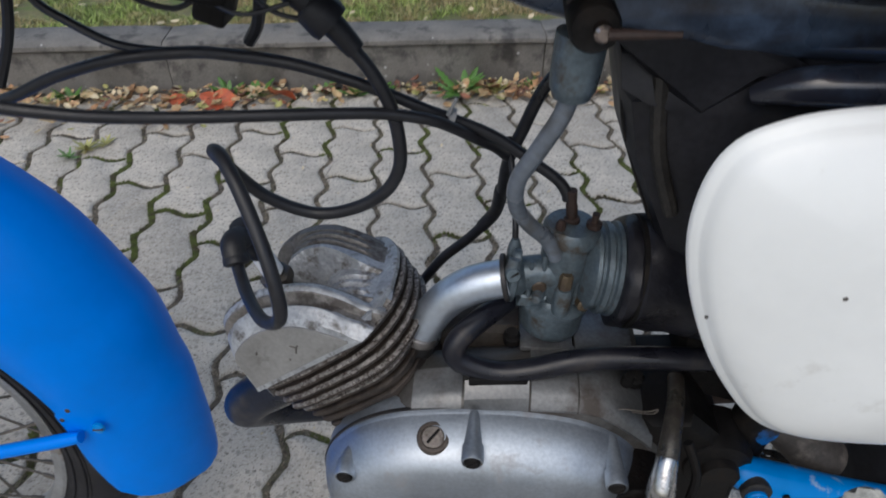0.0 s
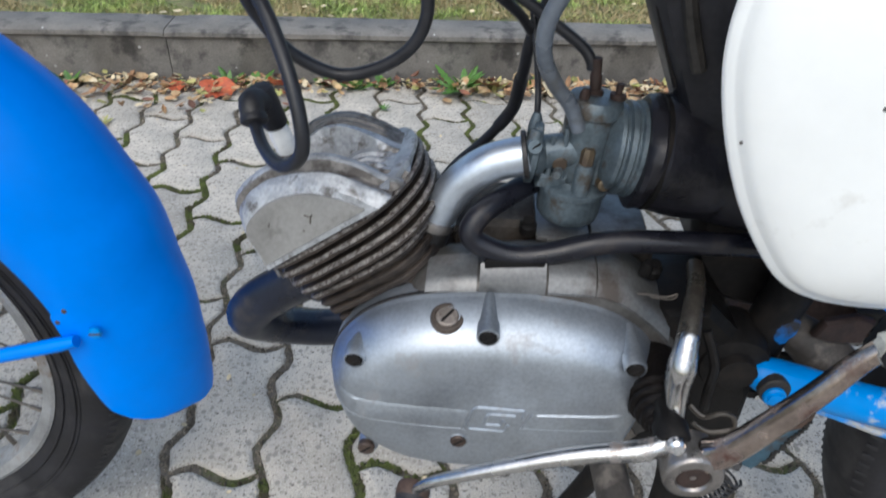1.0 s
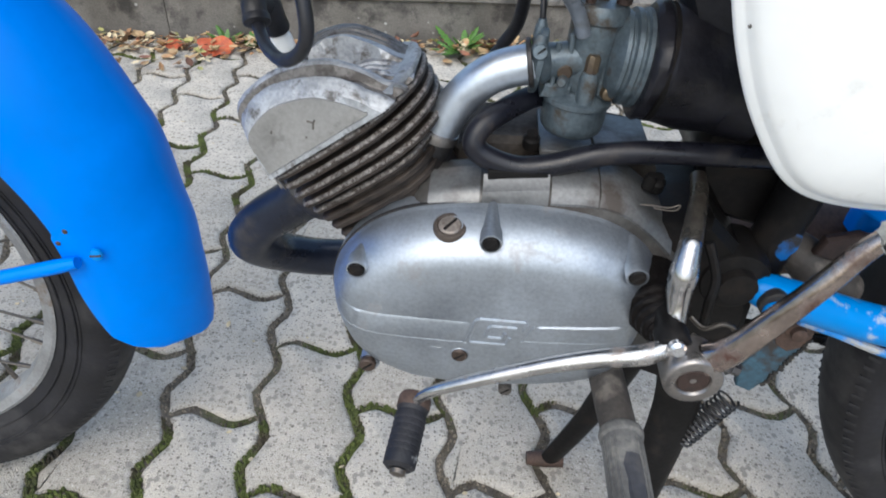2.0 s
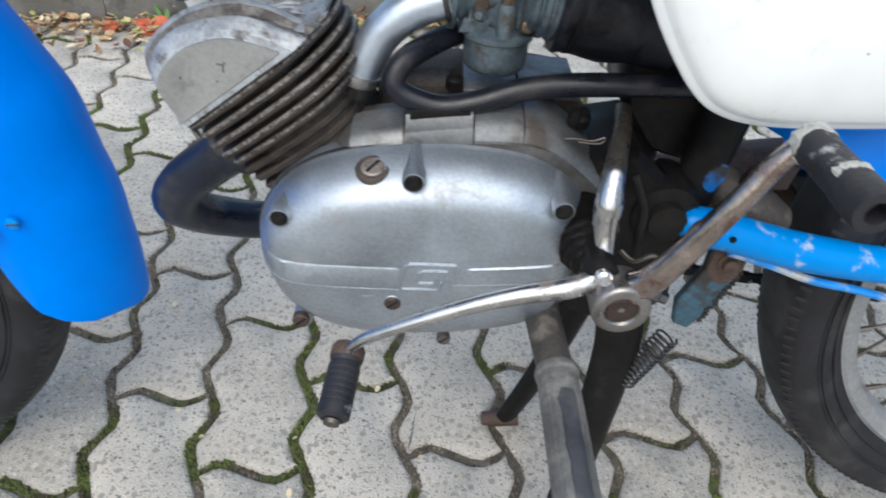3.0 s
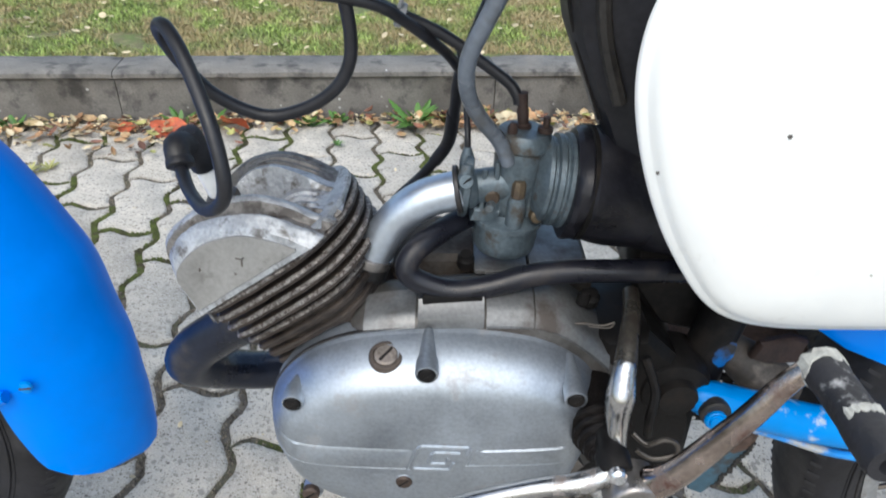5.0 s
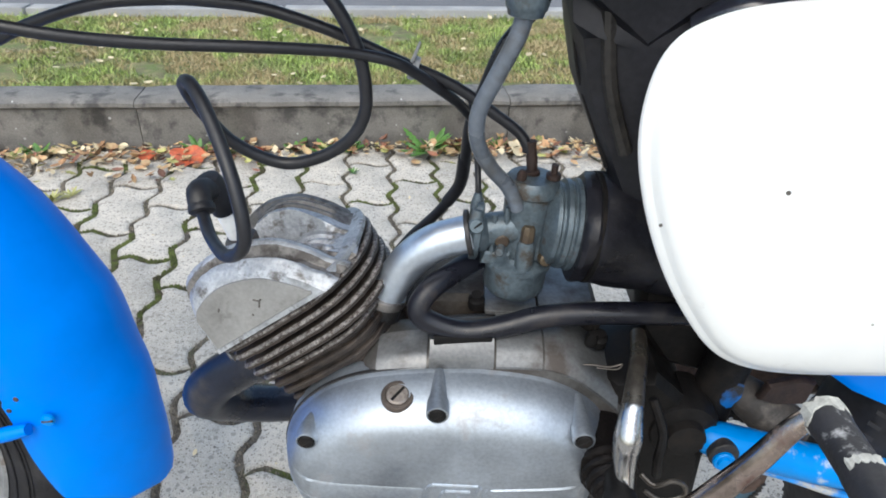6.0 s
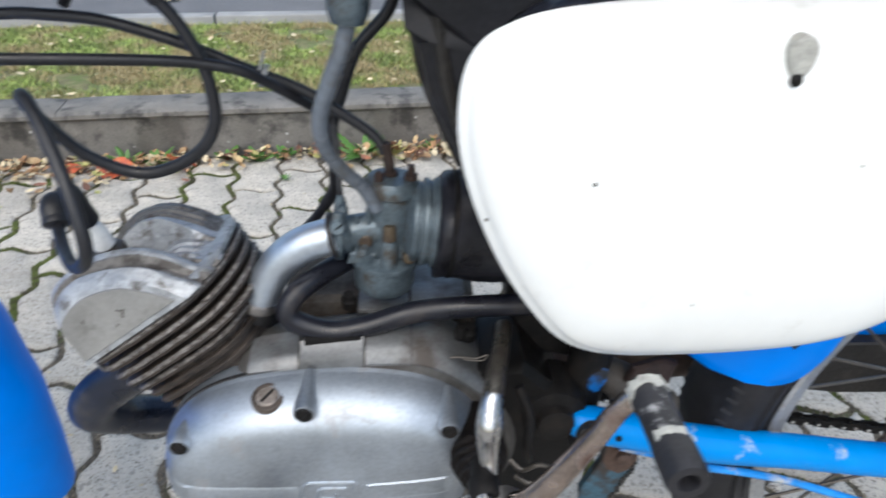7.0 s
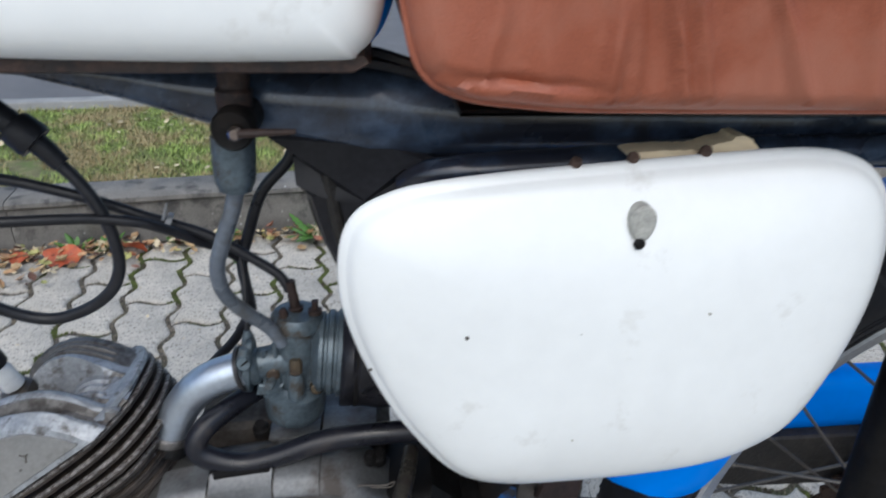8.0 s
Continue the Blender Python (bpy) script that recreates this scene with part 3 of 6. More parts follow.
EMBLEM = [[(0.0178, 0.3655), (0.0165, 0.3598), (0.0145, 0.3588), (-0.0065, 0.3588), (-0.0082, 0.3605), (-0.0042, 0.3775), (-0.002, 0.3792), (0.0262, 0.3792), (0.0276, 0.3775), (0.0258, 0.3722)],
          [(0.0215, 0.374), (0.006, 0.374), (0.0045, 0.3728), (0.0028, 0.3655), (0.0035, 0.3642), (0.0128, 0.3642), (0.014, 0.3655), (0.0148, 0.3692)]]
for pts in EMBLEM:
    for p, q in zip(pts, pts[1:]):
        tube(bm, [(x, -cover_h(x, z) + 0.0001, z) for x, z in (p, q)], 0.0013, 8)
part("emblem", bm, ALU, engine_cover, "plain moulded emblem lines")
bm = bmesh.new()
for dx in (0.0, 0.004):
    tube(bm, [(-0.031 + dx, -0.0886, 0.3515), (-0.028 + dx, -0.0886, 0.352)], 0.0006, 6)
part("cast_mark", bm, ALU, engine_cover)

CASE = [(-0.09, 0.335), (-0.085, 0.372), (-0.07, 0.407), (-0.055, 0.43), (-0.042, 0.445), (-0.01, 0.452), (0.035, 0.4575), (0.07, 0.4565), (0.09, 0.446), (0.113, 0.426), (0.135, 0.396), (0.14, 0.36),
        (0.125, 0.325), (0.085, 0.303), (0.02, 0.297), (-0.05, 0.3), (-0.08, 0.315)]
CASE_STEPS = [(0.035, -0.05), (0.026, -0.02), (0.014, 0.0), (0.006, 0.008), (0.001, 0.02), (0.002, 0.036), (0.0045, 0.046), (0.0075, 0.0515), (0.0115, 0.054)]
case_line = anticlockwise(spline(CASE, 3, True))
crankcase = part("crankcase", dished(bmesh.new(), case_line, CASE_STEPS, side_on), OILY_SHADED_CASE, moped, "oil-stained cast crankcase, darkened for shade as well", 45)


def case_plate(x0, x1, back, lift=0.0014):
    """A proud, sloping plate on the crankcase's shoulder between x0 and x1."""
    top = [p for p in case_line if p.y > 0.39]
    top.sort(key=lambda p: p.x)
    bm = bmesh.new()
    outer, inner = [], []
    for i in range(9):
        x = x0 + (x1 - x0) * i / 8
        k = max(j for j, p in enumerate(top) if p.x <= x)
        a, b = top[k], top[min(k + 1, len(top) - 1)]
        z = a.y + (b.y - a.y) * ((x - a.x) / max(b.x - a.x, 1e-6))
        col = [(0.0545, -0.0125)] + [(h, lift - d) for d, h in CASE_STEPS[::-1] if back < h < 0.0535] + [(back, lift - 0.0005)]
        outer.append([bm.verts.new((x, -h, z + v)) for h, v in col])
        inner.append([bm.verts.new((x, -h + 0.001, z + v - 0.004)) for h, v in col])
    rings = [o + n[::-1] for o, n in zip(outer, inner)]
    join_rings(bm, rings)
    return bm


part("case_plate", case_plate(-0.0395, -0.0085, 0.03), ALU_CASE, crankcase)
part("case_plate", case_plate(-0.0068, 0.0325, 0.042, 0.002), ALU_CASE, crankcase)
part("case_plate", case_plate(0.034, 0.062, 0.012), ALU_CASE, crankcase)
part("case_plate", case_plate(0.0632, 0.112, 0.012), ALU_CASE, crankcase)
part("case_deck", dished(bmesh.new(), [(-0.03, 0.3), (-0.028, 0.446), (-0.01, 0.456), (0.06, 0.4575), (0.094, 0.453), (0.108, 0.44), (0.112, 0.3)], [(0.004, -0.06), (0.0, -0.055), (0, -0.006), (0.004, -0.002)], side_on), DECK, crankcase, "dull grey upper casting of the crankcase", 35)
for x0, x1 in ((0.027, 0.0606), (0.0622, 0.099)):
    bm = bmesh.new()
    box(bm, (x1 - x0, 0.06, 0.004), pose((x0 + x1) / 2, 0.0135, 0.4578 if x0 < 0.05 else 0.457, 0, 0 if x0 < 0.05 else 3, 0), 0.0008)
    part("deck_plate", bm, ALU_CASE, crankcase)
part("clip_wire", curve_tube([(0.0867, -0.052, 0.4477), (0.0929, -0.052, 0.4479), (0.1031, -0.052, 0.4469), (0.1097, -0.052, 0.4494), (0.1071, -0.052, 0.4452), (0.0951, -0.052, 0.4459)], 0.0005, 4, 6), STEEL, crankcase, "pale bent wire clip")
bm = bmesh.new()
box(bm, (0.036, 0.012, 0.008), pose(0.0135, -0.0385, 0.4545), 0.001)
part("breather_slot", bm, BLACK, crankcase, "dark breather opening")
for x, y, z, r in ((0.0215, -0.009, 0.461, 0.0055), (0.0945, -0.03, 0.45, 0.004), (0.1, -0.026, 0.447, 0.0055)):
    part("case_bolt", turned([(r, 0), (r, 0.007), (r * 0.7, 0.009), (r * 0.68, 0.011)], (x, y, z - 0.003), (0, -0.3, 1), 12), BLACK, crankcase)

# grimy gearbox end, shaft seal and mounts behind the levers
gearbox = part("gearbox_end", slab([(0.1, 0.31), (0.15, 0.29), (0.18, 0.32), (0.178, 0.37), (0.16, 0.415), (0.135, 0.438), (0.105, 0.432)], -0.05, 0.03, 0.006), BLACK, moped, "oily black gearbox end")
boot_prof = [(0.0185, 0.05), (0.0185, 0.08)]
for k in range(4):
    boot_prof += [(0.0195 - 0.0022 * k, 0.0835 + 0.0052 * k), (0.0188 - 0.0022 * k, 0.0855 + 0.0052 * k), (0.0155 - 0.0018 * k, 0.0868 + 0.0052 * k), (0.0155 - 0.0018 * k, 0.0878 + 0.0052 * k)]
part("shaft_boot", turned(boot_prof + [(0.0085, 0.1045), (0.008, 0.108), (0.001, 0.108)], (0.102, 0, 0.3945), (0.02, -1, 0), 28), BOOT, gearbox, "ribbed oily brown-black shaft boot", 30)
part("frame_bush", turned([(0.024, 0.02), (0.024, 0.045), (0.021, 0.052), (0.013, 0.054), (0.012, 0.06), (0.002, 0.06)], (0.158, 0, 0.395), (0, -1, 0), 24), BLACK, gearbox)
part("linkage_wire", curve_tube([(0.13, -0.06, 0.43), (0.138, -0.068, 0.41), (0.136, -0.075, 0.395), (0.14, -0.07, 0.375)], 0.003, 5, 8), BLACK, gearbox)

# cylinder, its axis leaning forwards
U, A, MID = V((0.809, 0, 0.588)), V((-0.588, 0, 0.809)), V((-0.0925, 0, 0.4854))


def on_axis(u, y, s):
    return MID + U * u + V((0, y, 0)) + A * s


def cyl_plate(outline, s0, s1, edge):
    """A plate across the cylinder's axis from (u, y) outlines."""
    return dished(bmesh.new(), outline, [(edge * 1.4, s0), (0, s0 + edge), (0, s1 - edge), (edge * 1.4, s1)], lambda u, y, h: on_axis(u, y, h))


cylinder = part("cylinder", dished(bmesh.new(), rounded_rect(-0.0145, -0.002, 0.083, 0.078, 0.03, 4), [(0, -0.085), (0, 0.0)], lambda u, y, h: on_axis(u, y, h)), FIN, moped, "brown sooty cylinder barrel with cooling fins, gap shade put into the colour")
FIN_PLAN = [(-0.052, -0.0505), (-0.035, -0.0525), (-0.01, -0.0525), (0.012, -0.0505), (0.03, -0.043), (0.043, -0.027), (0.0475, -0.006), (0.044, 0.018), (0.031, 0.038), (0.009, 0.049), (-0.02, 0.05), (-0.045, 0.042), (-0.058, 0.022),
            (-0.061, -0.006), (-0.06, -0.034), (-0.0575, -0.0465)]
for k in range(9):
    s = -0.0115 - 0.0083 * k
    ky = 1.0 - 0.012 * k if k < 4 else 0.88 - 0.02 * (k - 4)
    right = 1.0 - 0.02 * k if k < 4 else 0.74 - 0.075 * (k - 4)
    plan = [(u * (right if u > 0 else 1.0 - 0.012 * max(0, k - 3)), y * ky) for u, y in FIN_PLAN]
    line = [p + V((0.0009 * noise.noise((p.x * 160, p.y * 160, k * 7.0)), 0.0009 * noise.noise((p.x * 160, p.y * 160, k * 7.0 + 50)))) for p in spline(plan, 5, True)]
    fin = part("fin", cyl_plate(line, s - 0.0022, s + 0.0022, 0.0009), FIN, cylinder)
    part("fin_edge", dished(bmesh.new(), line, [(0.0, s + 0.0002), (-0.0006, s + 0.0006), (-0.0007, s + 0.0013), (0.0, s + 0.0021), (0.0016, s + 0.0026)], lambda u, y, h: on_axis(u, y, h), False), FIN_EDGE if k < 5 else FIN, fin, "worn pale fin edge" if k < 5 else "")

# cylinder head: a base plate and upright fins like slices of a dome
head = part("cylinder_head", cyl_plate(inset(anticlockwise(spline(FIN_PLAN, 5, True)), -0.0002), -0.0068, -0.0012, 0.0014), HEAD, moped, "grey oxidised aluminium cylinder head")


def profile(pairs, outside=-0.0078):
    """A height over u through a few (u, height) pairs, and low beyond their ends."""
    line = spline(pairs, 5)

    def at(u):
        if u <= line[0].x or u >= line[-1].x:
            return outside
        for p, q in zip(line, line[1:]):
            if u <= q.x:
                return p.y + (q.y - p.y) * (u - p.x) / max(q.x - p.x, 1e-6)
        return outside
    return at


def rise(a, b, x):
    """Goes smoothly from 0 at a to 1 at b."""
    k = min(1.0, max(0.0, (x - a) / (b - a)))
    return k * k * (3 - 2 * k)


NEAR_FIN = profile([(-0.0578, -0.0078), (-0.0572, 0.02), (-0.0545, 0.0285), (-0.0483, 0.0325), (-0.0365, 0.0352), (-0.0235, 0.0347), (-0.0059, 0.0292), (0.0092, 0.0212), (0.0185, 0.0125), (0.0238, 0.0045), (0.031, -0.003), (0.034, -0.0078)])
ARCH_FIN = profile([(-0.0628, -0.0078), (-0.0622, 0.02), (-0.0605, 0.0305), (-0.055, 0.036), (-0.0433, 0.0388), (-0.0258, 0.0392), (-0.0076, 0.035), (0.0082, 0.028), (0.0187, 0.0192), (0.0262, 0.0105), (0.0315, 0.0025), (0.0385, -0.0035), (0.041, -0.0078)])
FLANK = profile([(-0.0135, -0.006), (-0.0105, 0.003), (0.0, 0.0085), (0.012, 0.0105), (0.022, 0.0082), (0.03, 0.0032), (0.036, -0.0015), (0.042, -0.0045), (0.0448, -0.0078)])
FAR_FIN = profile([(-0.0225, -0.0078), (-0.0205, 0.024), (-0.016, 0.0305), (-0.006, 0.0322), (0.004, 0.0305), (0.0145, 0.0252), (0.0275, 0.0122), (0.0345, 0.0022), (0.0412, -0.0038), (0.044, -0.0078)])
BACK_RIM = profile([(-0.042, -0.0078), (-0.04, 0.022), (-0.034, 0.0305), (-0.022, 0.0335), (-0.008, 0.0332), (0.0075, 0.0282), (0.018, 0.0208), (0.027, 0.0105), (0.033, 0.0015), (0.037, -0.0078)])
STUB_FIN = profile([(-0.0635, -0.0078), (-0.063, 0.02), (-0.06, 0.028), (-0.0555, 0.0295), (-0.05, 0.024), (-0.0445, -0.0078)])


def head_height(u, y):
    """The cast head over its plan: a near fin with a flat face, an arched fin, the plug's well, a stepped rear flank and the far fins."""
    fade = 1 - rise(0.004, 0.022, u)
    trough = NEAR_FIN(u) - 0.012 * fade
    if y < -0.0405:
        h = NEAR_FIN(u)
        d = min(1.0, max(0.0, (-0.0455 - y) / 0.006))
        h = max(h - 0.0092 * (0.6 * d + 0.4 * d * d), -0.0078)
        return h + (trough - h) * rise(-0.0452, -0.0435, y)
    if y < -0.0295:
        h = ARCH_FIN(u) - 0.0022 * rise(-0.0335, -0.0295, y)
        d = min(1.0, max(0.0, (-0.035 - y) / 0.0036))
        h -= 0.0034 * d ** 1.3
        return trough + (h - trough) * rise(-0.0396, -0.0382, y)
    stubs = STUB_FIN(u) if -0.0255 < y < -0.0205 or -0.0125 < y < -0.0075 else -0.0078
    wall = -0.005 + 0.005 * max(0.0, 1 - ((u - 0.004) / 0.024) ** 2)
    flank = FLANK(u)
    for y0 in (-0.0245, -0.0175, -0.0105):
        flank -= 0.006 * rise(0.0021, 0.0005, abs(y - y0)) * rise(0.034, 0.022, u)
    h = flank + (ARCH_FIN(u) - 0.0022 - flank) * rise(-0.0272, -0.0295, y)
    far = FAR_FIN(u)
    for y0 in (0.0065, 0.013, 0.0195):
        far -= (0.0075 + (0.02 * rise(-0.004, -0.014, u) if y0 < 0.01 else 0.0)) * rise(0.0022, 0.0005, abs(y - y0)) * rise(0.034, 0.022, u)
    h = h + (far - h) * rise(wall, wall + 0.0016, y)
    h = h + (BACK_RIM(u) - h) * rise(0.0205, 0.022, y)
    return max(h + (-0.0078 - h) * rise(0.0275, 0.029, y), stubs)


def head_band(y0, y1, first=False):
    """One fin of the head: the cast surface from y0 to y1, down to the base plate."""
    bm = bmesh.new()
    ny = max(4, round((y1 - y0) / 0.0007))
    ys = [y0 + (y1 - y0) * i / ny for i in range(ny + 1)]
    us = [-0.066 + 0.112 * i / 160 for i in range(161)]
    rows = []
    if first:
        rows.append([(u, y0, -0.0078) for u in us])
    for y in ys:
        rows.append([(u, y, head_height(u, y)) for u in us])
    made = []
    for row in rows:
        made.append([bm.verts.new(on_axis(u, y + 0.25 * h, h + (0.0004 * noise.noise((u * 240, y * 240, 3)) if h > 0 else 0))) for u, y, h in row])
    for r, (a, b) in enumerate(zip(made, made[1:])):
        for i in range(len(us) - 1):
            if max(rows[r][i][2], rows[r][i + 1][2], rows[r + 1][i][2], rows[r + 1][i + 1][2]) > -0.007:
                bm.faces.new((a[i], a[i + 1], b[i + 1], b[i]))
    bmesh.ops.delete(bm, geom=[v for v in bm.verts if not v.link_faces], context="VERTS")
    return bm


for y0, y1 in ((-0.0515, -0.0436), (-0.0374, -0.0303), (-0.0268, -0.0068), (-0.0068, 0.0042), (0.0042, 0.0195), (0.0195, 0.0305)):
    part("head_fin", head_band(y0, y1, y0 < -0.05), HEAD if y0 < 0.004 else SOOTY_HEAD, head, "" if y0 < 0.004 else "sooty far fin", 26)
# groove floors and the arch's lower wall carry painted shade
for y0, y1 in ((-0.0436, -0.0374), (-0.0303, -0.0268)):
    part("fin_groove", head_band(y0, y1), HEAD_GROOVE, head, "dirty groove between the fins, shade put into its colour", 26)
face = [(u, max(NEAR_FIN(u) - 0.0098 - 0.006 * rise(-0.008, 0.0195, u), -0.0032)) for u in (-0.0562 + 0.0755 * i / 40 for i in range(41))]
face = anticlockwise([V(p) for p in face] + [V((0.0185, -0.0046)), V((-0.0562, -0.0046))])
face_bm = bmesh.new()
face_rings = [[face_bm.verts.new(on_axis(p.x, y + 0.25 * p.y, p.y)) for p in inset(face, d)] for d, y in ((0, -0.0495), (0, -0.0522), (0.0002, -0.0525))]
join_rings(face_bm, face_rings)
part("fin_face", face_bm, HEAD_FACE, head, "flat dull face of the near head fin", 30)
for u, h, du, dh in ((-0.0152, 0.0098, 0.0028, -0.0026), (-0.0124, 0.0072, -0.0024, -0.003), (-0.0124, 0.0072, 0.0018, 0.0006), (-0.0395, 0.0142, 0.0016, 0.0014), (-0.0215, 0.002, 0.0006, 0.0008)):
    bm = bmesh.new()
    tube(bm, [on_axis(u, -0.0525 + 0.25 * h, h), on_axis(u + du, -0.0525 + 0.25 * (h + dh), h + dh)], 0.0006, 6)
    part("dent", bm, SCREW, head, "small dark dent")

# spark plug, cap and ignition lead
plug_at, plug_dir = V((-0.1305, -0.002, 0.4985)), V((-0.0075, -0.0085, 0.034)).normalized()
spark_plug = part("spark_plug", turned([(0.008, -0.022), (0.008, -0.008), (0.0105, -0.0075), (0.0105, 0.0), (0.007, 0.001), (0.0066, 0.004)], plug_at, plug_dir, 6), STEEL, moped, "spark plug with white insulator", 20)
part("insulator", turned([(0.0068, 0.003), (0.0066, 0.018), (0.0055, 0.022)], plug_at, plug_dir, 16), CERAMIC, spark_plug, "white ceramic insulator")
cap_a = plug_at + plug_dir * 0.0225
plug_cap = part("plug_cap", turned([(0.007, 0.0), (0.0078, 0.0015), (0.0078, 0.012), (0.0082, 0.014), (0.0082, 0.0225), (0.007, 0.026), (0.0026, 0.0272)], cap_a, plug_dir, 20), RUBBER, moped, "black elbow spark plug cap")
neck = [cap_a + plug_dir * 0.0185 + V((0, 0.002, 0)), cap_a + plug_dir * 0.02 + V((-0.0005, -0.006, 0)), V((-0.1405, -0.0285, 0.5425)), V((-0.1375, -0.0355, 0.5345))]
part("cap_neck", tube(bmesh.new(), spline(neck, 4), [0.0074, 0.0071, 0.0068], 16), RUBBER, plug_cap)
part("cap_collar", turned([(0.007, 0), (0.0076, 0.001), (0.0076, 0.0045), (0.006, 0.0055)], V((-0.1385, -0.033, 0.5372)), V((0.003, -0.007, -0.008)), 16), RUBBER, plug_cap)
LEAD = [(-0.1385, -0.033, 0.5365), (-0.135, -0.04, 0.5315), (-0.127, -0.054, 0.5275), (-0.113, -0.074, 0.5295), (-0.1, -0.086, 0.5395), (-0.0955, -0.089, 0.553), (-0.1005, -0.081, 0.576), (-0.113, -0.065, 0.6), (-0.1255, -0.05, 0.6118),
        (-0.134, -0.038, 0.607), (-0.131, -0.028, 0.59), (-0.118, -0.02, 0.569), (-0.095, -0.015, 0.5565), (-0.0735, -0.015, 0.5605), (-0.055, -0.016, 0.5725), (-0.046, -0.016, 0.588), (-0.0452, -0.016, 0.606), (-0.0492, -0.016, 0.625), (-0.058, -0.016, 0.643), (-0.07, -0.016, 0.658)]
part("ignition_lead", curve_tube(LEAD, 0.0036, 7, 12), CABLE, moped, "thick black ignition lead")
coil_boot = part("coil_boot", tube(bmesh.new(), spline([(-0.064, -0.016, 0.652), (-0.072, -0.016, 0.662), (-0.085, -0.016, 0.675), (-0.1, -0.014, 0.685), (-0.118, -0.012, 0.69)], 4), [0.005, 0.0088], 14), RUBBER, moped, "black rubber coil boot")
part("boot_collar", turned([(0.0098, 0), (0.0105, 0.003), (0.0098, 0.012), (0.0085, 0.014)], (-0.074, -0.016, 0.664), (-0.7, 0, 0.7), 14), RUBBER, coil_boot)
bm = bmesh.new()
box(bm, (0.05, 0.034, 0.026), pose(-0.142, -0.008, 0.688, 0, 8, 0), 0.004)
box(bm, (0.016, 0.02, 0.02), pose(-0.128, -0.012, 0.673, 0, 20, 0), 0.003)
part("ignition_coil", bm, BLACK, moped, "black ignition coil under the tank")
for pts, r in (([(-0.118, -0.014, 0.684), (-0.1, -0.022, 0.672), (-0.085, -0.022, 0.668)], 0.0012), ([(-0.13, -0.02, 0.676), (-0.112, -0.026, 0.671), (-0.09, -0.024, 0.676)], 0.0012), ([(-0.16, -0.01, 0.69), (-0.17, -0.012, 0.675), (-0.15, -0.012, 0.668), (-0.135, -0.012, 0.675)], 0.0014),
               ([(-0.108, 0.0, 0.684), (-0.112, 0.0, 0.668), (-0.117, 0.005, 0.655), (-0.124, 0.008, 0.645)], 0.0032),
               ([(-0.225, 0.0, 0.69), (-0.226, 0.0, 0.668), (-0.212, 0.002, 0.655), (-0.192, 0.003, 0.644), (-0.165, 0.003, 0.6408), (-0.14, 0.001, 0.6411)], 0.0024), ([(-0.235, 0.0, 0.68), (-0.245, 0.0, 0.65), (-0.262, 0.0, 0.62)], 0.0028)):
    part("thin_wire", curve_tube(pts, r, 5, 8), CABLE, moped)

# control cables
CABLES = [
    ("throttle_cable", 0.0033, [(0.0465, 0.0, 0.563), (0.0455, 0.0, 0.567), (0.04, 0.002, 0.574), (0.026, 0.004, 0.5835), (0.003, 0.006, 0.598), (-0.021, 0.004, 0.6088), (-0.032, 0.001, 0.6142), (-0.05, 0.0, 0.6222), (-0.07, -0.002, 0.6303), (-0.1, -0.003, 0.639), (-0.13, 0.0, 0.6412), (-0.155, 0.003, 0.6408), (-0.19, -0.002, 0.6382), (-0.23, 0.0, 0.626), (-0.265, 0.002, 0.611), (-0.32, 0.005, 0.598), (-0.42, 0.01, 0.635)]),
    ("clutch_cable", 0.0031, [(0.0125, 0.027, 0.573), (0.005, 0.016, 0.585), (-0.006, 0.004, 0.5968), (-0.018, -0.005, 0.6075), (-0.03, -0.0135, 0.6162), (-0.05, -0.019, 0.6213), (-0.07, -0.026, 0.6243), (-0.1, -0.036, 0.6272), (-0.15, -0.05, 0.631), (-0.19, -0.063, 0.6378), (-0.24, -0.072, 0.65), (-0.32, -0.08, 0.676), (-0.42, -0.08, 0.7)]),
    ("sleeved_cable", 0.0038, [(0.056, 0.03, 0.662), (0.05, 0.03, 0.64), (0.031, 0.03, 0.618), (0.02, 0.03, 0.59), (0.013, 0.032, 0.568), (0.011, 0.045, 0.54), (0.008, 0.06, 0.512), (-0.008, 0.066, 0.485), (-0.03, 0.068, 0.46), (-0.05, 0.066, 0.43)]),
    ("choke_cable", 0.0019, [(0.012, 0.03, 0.585), (0.0165, 0.016, 0.562), (0.0185, 0.0, 0.545), (0.019, -0.003, 0.535)]),
]
for name, r, pts in CABLES:
    part(name, curve_tube(pts, r, 7, 10), CABLE, moped)
part("cable_sleeve", curve_tube([(0.0105, 0.047, 0.538), (0.008, 0.06, 0.512), (-0.001, 0.0645, 0.495)], 0.0046, 4, 10), RUBBER, moped)
bm = bmesh.new()
lathe(bm, [(0.0066, -0.001), (0.0068, 0.0), (0.0066, 0.0022), (0.0058, 0.0022), (0.0058, -0.001)], (-0.021, 0.003, 0.6088), (0.93, 0.1, -0.38), 14)
tube(bm, [(-0.021, -0.0025, 0.6135), (-0.0165, -0.006, 0.625)], [0.0012, 0.0007], 6)
part("cable_tie", bm, TIE, moped, "pale grey cable tie")

# inlet pipe and carburettor
inlet = part("inlet_pipe", curve_tube([(-0.0375, -0.012, 0.4615), (-0.032, -0.012, 0.476), (-0.0205, -0.012, 0.4935), (-0.0045, -0.012, 0.5065), (0.0165, -0.012, 0.5135)], 0.0118, 6, 20), PIPE, moped, "polished aluminium inlet pipe")
